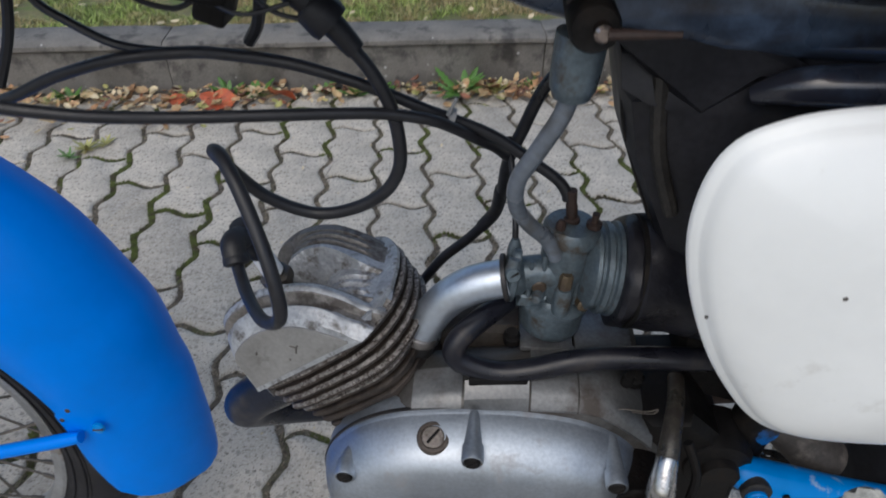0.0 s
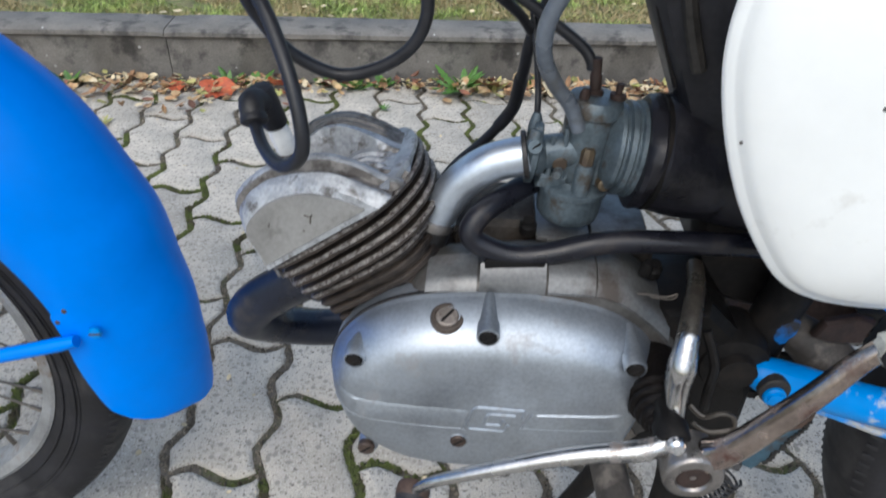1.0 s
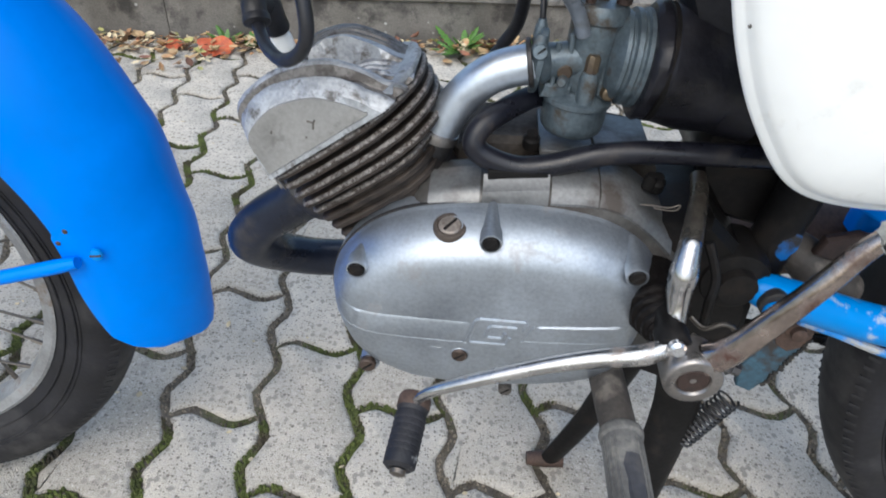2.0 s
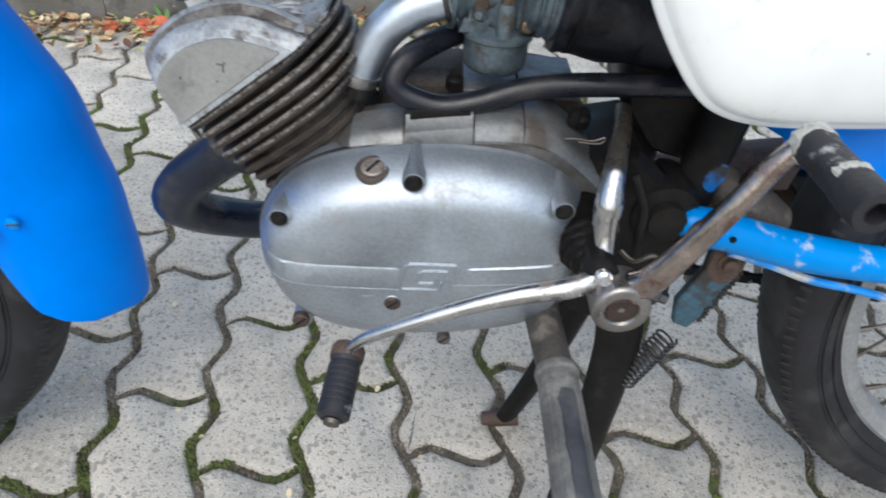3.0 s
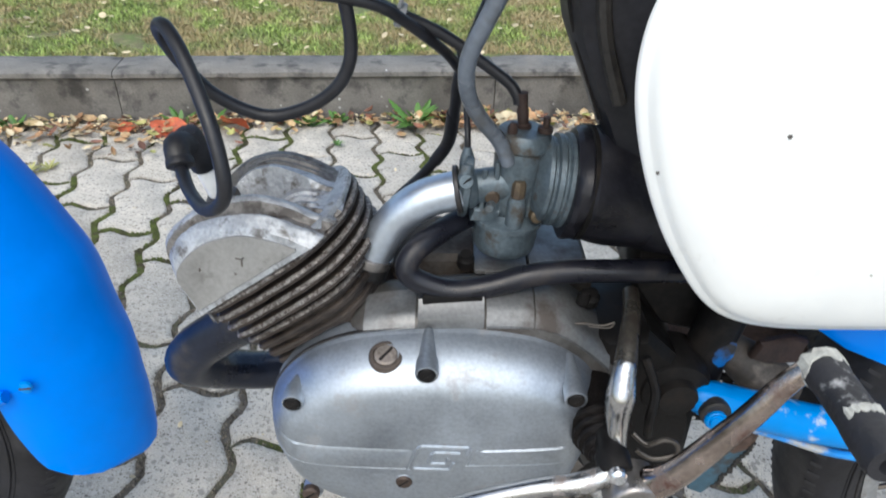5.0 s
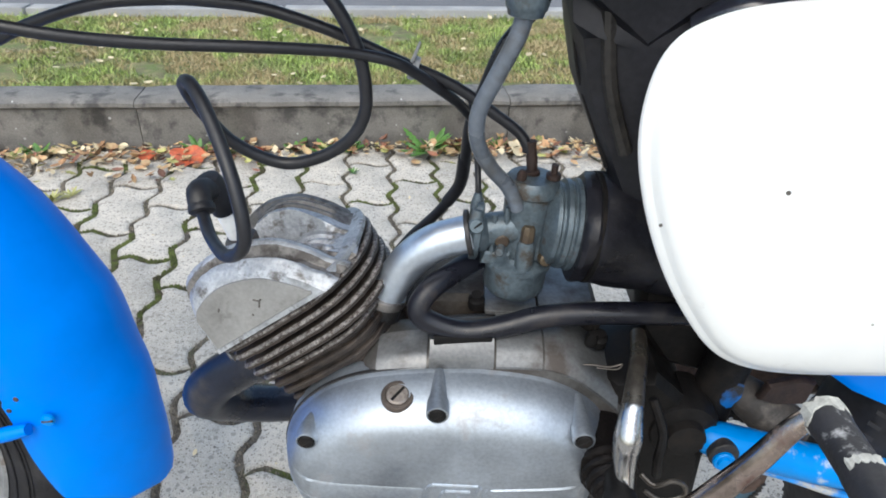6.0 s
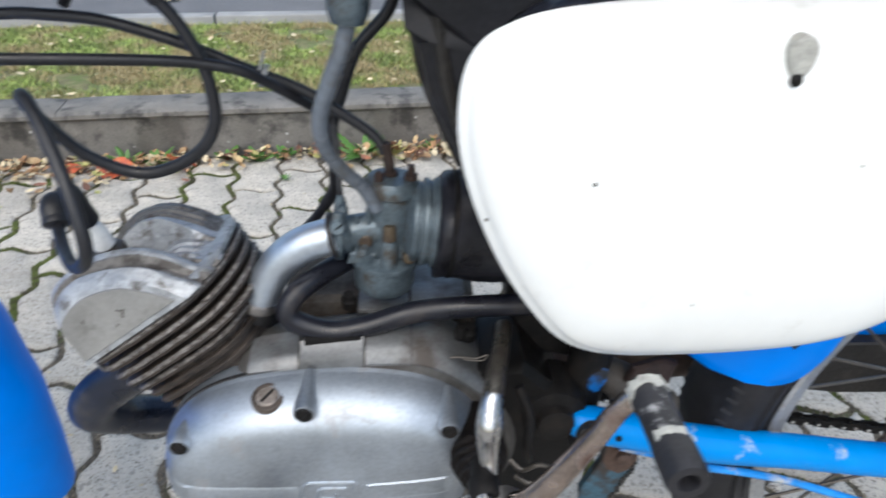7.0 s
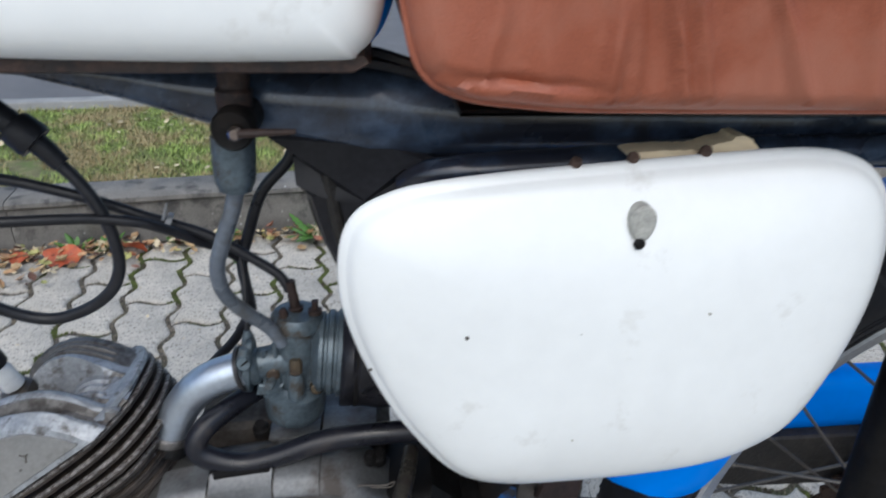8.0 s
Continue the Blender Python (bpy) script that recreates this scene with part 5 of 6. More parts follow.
rear_shock = part("rear_shock", tube(bmesh.new(), [(0.398, -0.092, 0.69), (0.402, -0.092, 0.56), (0.404, -0.092, 0.4)], 0.0155, 18), BLACK, moped, "black rear shock absorber")
stand_plate = part("stand_bracket", slab([(0.196, 0.3715), (0.2106, 0.374), (0.2217, 0.363), (0.2215, 0.3524), (0.208, 0.313), (0.198, 0.297), (0.187, 0.3015), (0.184, 0.322), (0.196, 0.3525)], -0.0525, -0.045, 0.001), BLUE_GREY, moped, "blue-grey stand bracket")
part("rusty_lobe", slab([(0.1975, 0.3705), (0.2105, 0.3732), (0.221, 0.3628), (0.2208, 0.3535), (0.2165, 0.3445), (0.209, 0.3405), (0.2, 0.346), (0.1965, 0.353)], -0.0534, -0.052, 0.0005), RUST, stand_plate, "red-brown rusty upper end")
rng = random.Random(31)
bm = bmesh.new()
for i in range(15):
    p = V((0.2205, -0.0515, 0.351)).lerp(V((0.2045, -0.0515, 0.3065)), i / 14)
    box(bm, (0.0036, 0.005, 0.0018 + rng.random() * 0.0012), pose(p.x + rng.uniform(-0.0008, 0.0012), p.y, p.z, 0, rng.uniform(-30, 10), 0), 0.0004)
tagged(part("greasy_edge", bm, GRIME, stand_plate, "lumpy greasy edge"), kind="stuff")
part("bracket_bolt", turned([(0.0078, 0), (0.0078, 0.0015), (0.0052, 0.002), (0.0052, 0.006), (0.003, 0.0072)], (0.209, -0.053, 0.3605), (0, -1, 0), 12), RUST, stand_plate, "rusty bolt")
bm = bmesh.new()
a, b, turns = V((0.1835, -0.058, 0.2945)), V((0.16, -0.06, 0.2455)), 13
d = (b - a).normalized()
e1 = d.cross(V((0, 1, 0))).normalized()
e2 = d.cross(e1)
tube(bm, [a.lerp(b, i / (turns * 10)) + (e1 * math.cos(i * 0.6283) + e2 * math.sin(i * 0.6283)) * 0.008 for i in range(turns * 10 + 1)], 0.001, 6)
part("stand_spring", bm, SOOTY, moped, "dark steel coil spring of the stand")
for y0, y1, x1 in ((-0.045, -0.115, 0.105), (0.04, 0.082, 0.1)):
    leg = part("stand_leg", curve_tube([(0.148, y0, 0.315), (0.15, y0 + (y1 - y0) * 0.15, 0.26), (0.128, y0 + (y1 - y0) * 0.6, 0.12), (x1, y1, 0.012)], [0.0185, 0.017, 0.013, 0.011], 5, 12, 0.7), BLACK, moped, "dark oily leg of the centre stand")
    part("stand_foot", tube(bmesh.new(), [(x1 - 0.026, y1, 0.009), (x1 - 0.006, y1 * 1.01, 0.0095), (x1 + 0.016, y1, 0.012)], [0.0075, 0.0095, 0.0085], 10), RUST, leg, "rusty stand foot")

# foot peg, gear lever and kick starter
peg = part("foot_peg", curve_tube([(0.083, -0.02, 0.325), (0.086, -0.07, 0.327), (0.0895, -0.126, 0.3275)], [0.0135, 0.0118, 0.0112], 4, 16), PEG, moped, "grimy foot peg with grey rubber")
part("peg_hook", tube(bmesh.new(), [(0.073, -0.062, 0.352), (0.079, -0.068, 0.335), (0.088, -0.066, 0.336), (0.1, -0.062, 0.345)], 0.009, 10), PEG, peg)
peg_dir = V((0.002, -1, 0.0))
peg_rubber = part("peg_rubber", turned([(0.0112, -0.002), (0.0132, 0.0), (0.0138, 0.0025), (0.0135, 0.005), (0.012, 0.0065), (0.0117, 0.02), (0.0119, 0.075), (0.0125, 0.095), (0.0138, 0.1), (0.0138, 0.106), (0.012, 0.109), (0.002, 0.1095)], (0.09, -0.124, 0.3275), peg_dir, 28), GREY_RUBBER, peg, "worn grey rubber sleeve")
for i in range(26):
    a = 2 * math.pi * i / 26
    c = V((0.09, -0.133, 0.3275)) + V((math.cos(a), 0, math.sin(a))) * 0.0118
    if abs(a - math.pi / 2) > 0.45:
        part("rubber_rib", tube(bmesh.new(), [c, c + peg_dir * 0.085], 0.0008, 5), GREY_RUBBER, peg_rubber)
bm = bmesh.new()
rows = [[bm.verts.new(V((0.09, -0.14, 0.3275)) + peg_dir * (0.004 + 0.082 * j / 8) + V((math.cos(a), 0, math.sin(a))) * (0.0127 if 0 < k < 6 and 0 < j < 8 else 0.0114))
         for k, a in enumerate(radians(52 + 10 * q + 4 * math.sin(j * 2.3 + q)) for q in range(7))] for j in range(9)]
for p, q in zip(rows, rows[1:]):
    for k in range(6):
        bm.faces.new((p[k], p[k + 1], q[k + 1], q[k]))
part("worn_patch", bm, WORN_RUBBER, peg_rubber, "dark worn patch on the rubber")
gear = part("gear_lever", curve_tube([(0.104, -0.121, 0.402), (0.088, -0.125, 0.3965), (0.06, -0.125, 0.3895), (0.033, -0.125, 0.38), (-0.005, -0.125, 0.3625), (-0.026, -0.124, 0.35), (-0.0348, -0.122, 0.3395), (-0.0375, -0.118, 0.3295)], [0.006, 0.0062, 0.0056, 0.005, 0.0042, 0.0037, 0.0033, 0.0033], 6, 14), CHROME_SOFT, moped, "chromed gear lever")
part("lever_hub", turned([(0.0078, 0.06), (0.0078, 0.11), (0.0098, 0.111), (0.0098, 0.123), (0.0085, 0.125), (0.004, 0.125)], (0.1045, 0, 0.402), (0, -1, 0), 20), BLACK, gear)
part("clamp_bolt", turned([(0.0048, 0), (0.0048, 0.004), (0.0032, 0.0055), (0.001, 0.0055)], (0.103, -0.1275, 0.4075), (0, -1, 0.2), 12), CHROME, gear, "bright clamp bolt")
toe_a, toe_b = V((-0.0378, -0.113, 0.3298)), V((-0.0432, -0.1575, 0.3155))
toe = part("toe_rubber", lathe(bmesh.new(), [(0.0088, 0), (0.0102, 0.002), (0.0102, 0.009), (0.0092, 0.011), (0.0098, 0.013), (0.0099, 0.037), (0.0102, 0.039), (0.01, 0.0445), (0.0075, 0.0465), (0.002, 0.0465)], toe_a, toe_b - toe_a, 18), PED_RUBBER, gear, "worn black toe rubber")
part("toe_collar", lathe(bmesh.new(), [(0.0094, -0.001), (0.0106, 0.0015), (0.0106, 0.0075), (0.0098, 0.009)], toe_a, toe_b - toe_a, 18), RUST, toe, "rusty collar")
part("toe_pin", turned([(0.0052, 0), (0.0048, 0.0025), (0.002, 0.0035)], toe_b + (toe_b - toe_a).normalized() * 0.0, toe_b - toe_a, 14), STEEL, toe)
for i in range(7):
    p = toe_a.lerp(toe_b, 0.3 + 0.085 * i)
    part("toe_groove", lathe(bmesh.new(), [(0.0096, 0), (0.01015, 0.0006), (0.01015, 0.002), (0.0096, 0.0026)], p, toe_b - toe_a, 16), PED_RUBBER, toe)
heel = part("heel_lever", curve_tube([(0.1105, -0.083, 0.4455), (0.1092, -0.087, 0.4425), (0.1078, -0.094, 0.431), (0.1076, -0.0965, 0.419), (0.108, -0.102, 0.408), (0.1075, -0.112, 0.394)], [0.0062, 0.0066, 0.0082, 0.0072, 0.0056, 0.005], 6, 16), CHROME_SOFT, moped, "bright chromed bent lever")
# upper end of the same lever, darkened by colour for what it reflects
part("lever_shank", curve_tube([(0.1215, -0.034, 0.459), (0.1185, -0.052, 0.4575), (0.1135, -0.071, 0.452), (0.1103, -0.0835, 0.4452)], [0.005, 0.0052, 0.0058, 0.0065], 6, 16), SHANK, heel, "dull upper end, dark reflection put into its colour")
kick = part("kick_starter", curve_tube([(0.1165, -0.1255, 0.393), (0.1225, -0.1285, 0.402), (0.131, -0.133, 0.416), (0.152, -0.137, 0.4585), (0.1648, -0.137, 0.484), (0.172, -0.138, 0.4962)], [0.0105, 0.0094, 0.0076, 0.0061, 0.0054, 0.0048], 6, 16), CHROME_WORN, moped, "pitted chrome kick starter arm")
part("kick_boss", turned([(0.015, 0.116), (0.0162, 0.119), (0.0164, 0.135), (0.0158, 0.1368), (0.0145, 0.1378), (0.0098, 0.1378), (0.0088, 0.1362)], (0.1145, 0, 0.3912), (0, -1, 0), 28), BOSS_STEEL, kick)
part("shaft_end", turned([(0.0089, 0.12), (0.0089, 0.1362), (0.0078, 0.137), (0.002, 0.1366), (0.0015, 0.135)], (0.1145, 0, 0.3912), (0, -1, 0), 22), DARK_RUST, kick, "rusty splined shaft end")
part("kick_bolt", turned([(0.005, 0), (0.005, 0.005), (0.0034, 0.006), (0.0034, 0.01)], (0.133, -0.122, 0.3925), (0.9, -0.3, -0.2), 6), SOOTY, kick, "", 20)
k_a, k_b = V((0.1767, -0.1365, 0.4968)), V((0.1762, -0.193, 0.4992))
kick_rubber = part("kick_rubber", lathe(bmesh.new(), [(0.0075, -0.003), (0.0092, 0.0), (0.0094, 0.009), (0.0089, 0.012), (0.0089, 0.034), (0.0093, 0.037), (0.0096, 0.042), (0.0096, 0.0555), (0.0088, 0.058), (0.0048, 0.0582), (0.0045, 0.05), (0.001, 0.05)], k_a, k_b - k_a, 26), PED_RUBBER, kick, "torn black kick starter rubber")
rng = random.Random(5)
k_dir = (k_b - k_a).normalized()
k_side = k_dir.cross(V((0, 0, 1))).normalized()
k_up = k_side.cross(k_dir)
for base, r, n, arc in ((0.06, 0.0091, 30, 2 * math.pi), (0.64, 0.0089, 14, 1.7)):
    bm = bmesh.new()
    rows = []
    for i in range(n):
        a = arc * i / n + (0 if arc > 6 else 0.5)
        w0, w1 = (-0.0035 - rng.random() * 0.003, 0.0015 + rng.random() * 0.005) if arc > 6 else (-0.0012 - rng.random() * 0.0025, 0.0008 + rng.random() * 0.004)
        out = k_side * math.cos(a) + k_up * math.sin(a)
        mid = k_a.lerp(k_b, base)
        rows.append([bm.verts.new(mid + k_dir * w0 + out * (r - 0.001)), bm.verts.new(mid + k_dir * w0 * 0.7 + out * (r + rng.uniform(0.0003, 0.0014))),
                     bm.verts.new(mid + k_dir * w1 * 0.7 + out * (r + rng.uniform(0.0003, 0.0012))), bm.verts.new(mid + k_dir * w1 + out * (r - 0.001))])
    for i in range(n if arc > 6 else n - 1):
        p, q = rows[i], rows[(i + 1) % n]
        for j in range(3):
            bm.faces.new((p[j], p[j + 1], q[j + 1], q[j]))
    part("filler_ring", bm, PUTTY, kick_rubber, "ragged grey filler", 20)


# wheels
def wheel(name, axle, yaw, label, bead=0.2095, outer=0.275, spokes=36):
    """A spoked wheel under the moped, turned about its axle's place, with the radii of the tyre's bead and tread."""
    def rad(r):
        return r * bead / 0.2095 if r < 0.2095 else bead + (r - 0.2095) * (outer - bead) / 0.0655

    w = new(name)
    w.empty_display_size = 0.05
    w.parent = moped
    w.matrix_basis = pose(axle[0], axle[1], axle[2], 0, 0, yaw)
    tagged(w, label)
    prof = [(0.2065, -0.0155), (0.214, -0.021), (0.2255, -0.0285), (0.24, -0.0335), (0.252, -0.034), (0.2615, -0.0315), (0.268, -0.026), (0.2725, -0.0165), (0.275, -0.006), (0.275, 0.006), (0.2725, 0.0165), (0.268, 0.026), (0.2615, 0.0315), (0.252, 0.034), (0.24, 0.0335), (0.2255, 0.0285), (0.214, 0.021), (0.2065, 0.0155)]
    seg = 96
    bm = bmesh.new()
    rings = [[bm.verts.new((rad(r) * math.cos(t), y, rad(r) * math.sin(t))) for t in (2 * math.pi * i / seg for i in range(seg))] for r, y in prof]
    join_rings(bm, rings + [rings[0]], True, False)
    tyre = part("tyre", bm, TYRE, w, "worn black tyre")
    bm = bmesh.new()
    for k in range(180):
        t = 2 * math.pi * k / 180
        for s in (-1, 1):
            c = V((rad(0.2642) * math.cos(t), s * 0.0281, rad(0.2642) * math.sin(t)))
            box(bm, (0.0024, 0.008, 0.003), Matrix.Translation(c) @ Matrix.Rotation(-t, 4, "Y") @ Matrix.Rotation(s * 0.9, 4, "Z"), 0)
    tagged(part("tread", bm, TREAD, tyre), kind="stuff")
    for r, y in ((0.2205, 0.0262), (0.2335, 0.0318), (0.2375, 0.0327)):
        part("sidewall_rib", tube(bmesh.new(), [(rad(r) * math.cos(a), s * y, rad(r) * math.sin(a)) for s in (-1,) for a in (2 * math.pi * i / 72 for i in range(73))], 0.0011, 6, False), TYRE, tyre)
    bm = bmesh.new()
    prof = [(0.209, -0.0175), (0.2105, -0.0195), (0.2075, -0.0205), (0.203, -0.0185), (0.1985, -0.0165), (0.196, -0.008), (0.1945, 0.0), (0.196, 0.008), (0.1985, 0.0165), (0.203, 0.0185), (0.2075, 0.0205), (0.2105, 0.0195), (0.209, 0.0175), (0.199, 0.006), (0.199, -0.006)]
    rings = [[bm.verts.new((rad(r) * math.cos(t), y, rad(r) * math.sin(t))) for t in (2 * math.pi * i / seg for i in range(seg))] for r, y in prof]
    join_rings(bm, rings + [rings[0]], True, False)
    part("rim", bm, RIM, w, "dull grey steel rim")
    part("hub", turned([(0.01, -0.05), (0.012, -0.04), (0.058, -0.034), (0.062, -0.03), (0.062, -0.024), (0.03, -0.018), (0.028, 0.018), (0.062, 0.024), (0.062, 0.034), (0.012, 0.04), (0.01, 0.05)], (0, 0, 0), (0, 1, 0), 36), RIM, w)
    for k in range(spokes):
        t = 2 * math.pi * k / spokes
        s = 1 if k % 2 else -1
        t2 = t + radians(38) * (1 if (k // 2) % 2 else -1)
        a = V((0.058 * math.cos(t2), s * 0.029, 0.058 * math.sin(t2)))
        b = V((rad(0.197) * math.cos(t), s * 0.002, rad(0.197) * math.sin(t)))
        bm = bmesh.new()
        tube(bm, [a, b], 0.0014, 6)
        d = (a - b).normalized()
        tube(bm, [b, b + d * 0.014], 0.0024, 6)
        part("spoke", bm, STEEL, w)
    return w


def fender(name, axle, yaw, t0, t1, crown, low, half, label, n=60):
    """A deep mudguard: crown(angle) and low(angle) are the radii of its ridge and of its side edges."""
    bm = bmesh.new()
    rings = []
    for i in range(n + 1):
        t = t0 + (t1 - t0) * i / n
        rc, rl = crown(t), low(t)
        cs = []
        side = rc - rl
        full = [(0, 0), (0.2, 0.0025), (0.42, 0.0095), (0.62, 0.02), (0.8, 0.0335), (0.93, 0.049), (0.99, 0.062)]
        full.append((1.0, max(side, 0.063)))
        prof = []
        for (f0, d0), (f1, d1) in zip(full, full[1:]):
            if not prof:
                prof.append((f0 * half, d0))
            u = min(1.0, max(0.0, (side - d0) / (d1 - d0)))
            prof.append(((f0 + (f1 - f0) * u) * half, d0 + (d1 - d0) * u) if u > 0 else (prof[-1][0] + 1e-5, prof[-1][1] + 1e-5))
        outer = [(-w, rc - dr) for w, dr in prof[::-1]] + [(w, rc - dr) for w, dr in prof[1:]]
        inner = [(w * (1 - 0.0022 / half), r - 0.0022) for w, r in outer][::-1]
        for w, r in outer + inner:
            cs.append(bm.verts.new((r * math.cos(radians(t)), w, r * math.sin(radians(t)))))
        rings.append(cs)
    join_rings(bm, rings)
    f = new(name, mesh_of(name, bm, BLUE, 60))
    f.parent = moped
    f.matrix_basis = pose(*axle, 0, 0, yaw)
    return tagged(f, label)


def curve_of(pairs):
    def at(t):
        for (a, ra), (b, rb) in zip(pairs, pairs[1:]):
            if t <= b:
                u = max(0.0, (t - a) / (b - a))
                u = u * u * (3 - 2 * u)
                return ra + (rb - ra) * u
        return pairs[-1][1]
    return at


def ease(pairs):
    """A smooth curve through (angle, radius) pairs."""
    line = spline(pairs, 8)

    def at(t):
        for a, b in zip(line, line[1:]):
            if t <= b.x:
                return a.y + (b.y - a.y) * max(0.0, (t - a.x) / max(b.x - a.x, 1e-6))
        return line[-1].y
    return at


FRONT, REAR = (-0.584, 0.021, 0.275), (0.5575, -0.016, 0.342)
FRONT_YAW, REAR_YAW = 5.2, 0.0
front_wheel = wheel("front_wheel", FRONT, FRONT_YAW, "spoked front wheel with worn black tyre")
rear_wheel = wheel("rear_wheel", REAR, REAR_YAW, "spoked rear wheel with worn black tyre, lifted by the stand", 0.237, 0.2905)
front_fender = fender("front_fender", FRONT, FRONT_YAW, -9.6, 150, curve_of([(-9.6, 0.344), (-4, 0.3425), (2, 0.3425), (12, 0.347), (25, 0.358), (40, 0.3655), (150, 0.3655)]),
                      ease([(-9.6, 0.338), (-9.2, 0.322), (-8.2, 0.304), (-6.4, 0.288), (-3, 0.2745), (5, 0.266), (16, 0.2695), (30, 0.274), (150, 0.274)]), 0.061, "smooth bright blue deep front mudguard", 200)
w2b = pose(*FRONT, 0, 0, FRONT_YAW)
for a, b, r in (((0.275, -0.067, 0.062), (0.02, -0.062, -0.01), 0.0058), ((0.205, -0.058, 0.138), (0.02, -0.062, 0.02), 0.005)):
    part("fender_stay", tube(bmesh.new(), [w2b @ V(a), (w2b @ V(a)).lerp(w2b @ V(b), 0.06), w2b @ V(b)], [r * 0.8, r, r], 12), BLUE, moped, "blue tubular mudguard stay")
bm = bmesh.new()
lathe(bm, [(0.0052, 0), (0.0048, 0.002), (0.002, 0.0028)], w2b @ V((0.288, -0.061, 0.066)), (0, -1, 0.1), 12)
fender_bolt = part("fender_bolt", bm, BLUE_WORN, moped, "blue-painted mudguard bolt")
bolt_at = w2b @ V((0.288, -0.0635, 0.066))
part("slot", tube(bmesh.new(), [bolt_at - V((0.0042, 0, 0.0006)), bolt_at + V((0.0042, 0, 0.0006))], 0.0009, 6), RUST, fender_bolt)
for x, z in ((0.262, 0.075), (0.27, 0.086)):
    part("paint_chip", turned([(0.0022, 0), (0.0014, 0.0008)], w2b @ V((x, -0.0608, z)), (0, -1, 0.05), 8), RUST, moped)
rear_fender = fender("rear_fender", (0.5825, 0.015, 0.275), 0, 25, 155.8, curve_of([(25, 0.36), (120, 0.372), (145, 0.385), (155.8, 0.392)]), ease([(25, 0.345), (126, 0.345), (134, 0.333), (140, 0.315), (145, 0.3045), (149, 0.303), (151.5, 0.308), (153.3, 0.322), (154.7, 0.35), (155.8, 0.388)]), 0.066, "bright blue rear mudguard", 140)

# chain on the far side
bm, pins = bmesh.new(), bmesh.new()
for a, b in (((0.12, 0.062, 0.325), (0.575, 0.062, 0.325 - 0.075)), ((0.12, 0.062, 0.275), (0.575, 0.062, 0.215))):
    a, b = V(a), V(b)
    n = int((b - a).length / 0.0127)
    d = (b - a) / n
    for i in range(n):
        c = a + d * (i + 0.5)
        w = 0.004 if i % 2 else 0.0022
        for s in (-1, 1):
            box(bm, (0.0165, 0.0012, 0.0075), Matrix.Translation(c + V((0, s * w, 0))) @ Matrix.Rotation(math.atan2(-d.z, d.x), 4, "Y"), 0)
        lathe(pins, [(0.0021, -0.0064), (0.0021, 0.0064)], c + d / 2, (0, 1, 0), 8)
chain = tagged(part("chain", bm, BLACK, moped), "greasy drive chain", kind="stuff")
tagged(part("roller", pins, CHROME, chain), "bright chain rollers", kind="stuff")
part("chain_guard", slab([(0.3, 0.355), (0.45, 0.36), (0.6, 0.36), (0.62, 0.34), (0.6, 0.3), (0.45, 0.302), (0.33, 0.318)], 0.066, 0.085, 0.002), GRIME, moped, "brown-black chain guard")
sprocket = [V((0.575 + (0.072 if i % 2 else 0.066) * math.cos(math.pi * i / 30), 0.235 + 0.0 + (0.072 if i % 2 else 0.066) * math.sin(math.pi * i / 30))) for i in range(60)]
part("rear_sprocket", slab([V((p.x, p.y + 0.03)) for p in sprocket], 0.06, 0.064, 0.0005), RUST, moped)


# ---- growth and litter ----
def from_lists(name, verts, faces, mat, kind="stuff", label="", category=""):
    me = bpy.data.meshes.new(name)
    me.from_pydata(verts, [], faces)
    me.materials.append(mat)
    for p in me.polygons:
        p.use_smooth = False
    return tagged(new(name, me), label, category, kind=kind)


rng = random.Random(11)


def blades(n, x0, x1, y0, y1, z, tall, wide, patchy, lean=0.6):
    verts, faces = [], []
    while n > 0:
        x, y = rng.uniform(x0, x1), rng.uniform(y0, y1)
        g = noise.noise((x * 3.1, y * 3.1, 0.3)) + 0.5 * noise.noise((x * 9, y * 9, 2.0))
        n -= 1
        if g < patchy:
            continue
        h = tall * rng.uniform(0.35, 1.0) * (0.8 + 0.5 * max(0, g))
        a, b = rng.uniform(0, 6.283), rng.uniform(0, 6.283)
        w = wide * rng.uniform(0.6, 1.3)
        dx, dy = math.cos(a) * w, math.sin(a) * w
        lx, ly = math.cos(b) * h * lean * rng.random(), math.sin(b) * h * lean * rng.random()
        i = len(verts)
        verts += [(x - dx, y - dy, z), (x + dx, y + dy, z), (x + dx * 0.8 + lx * 0.4, y + dy * 0.8 + ly * 0.4, z + h * 0.6), (x - dx * 0.8 + lx * 0.4, y - dy * 0.8 + ly * 0.4, z + h * 0.6), (x + lx * 1.3, y + ly * 1.3, z + h)]
        faces += [(i, i + 1, i + 2, i + 3), (i + 3, i + 2, i + 4)]
    return verts, faces


v1, f1 = blades(62000, -1.5, 2.1, KERB_BACK + 0.005, GRASS_END - 0.005, LAWN - 0.002, 0.03, 0.0021, -0.42, 1.3)
from_lists("grass", v1, f1, GRASS, "stuff", "short patchy autumn grass on the verge", "grass")
for x0, x1 in ((-6, -1.5), (2.1, 6)):
    v1, f1 = blades(16000, x0, x1, KERB_BACK + 0.005, GRASS_END - 0.005, LAWN - 0.002, 0.034, 0.0032, -0.45, 1.1)
    from_lists("grass", v1, f1, GRASS, "stuff", "short patchy autumn grass further along the verge", "grass")
v1, f1 = blades(1200, -1.5, 2.1, GRASS_END - 0.05, GRASS_END + 0.0, LAWN - 0.002, 0.045, 0.0016, -1, 0.7)
from_lists("tall_grass", v1, f1, GRASS, "stuff", "taller pale grass tufts along the edging", "grass")


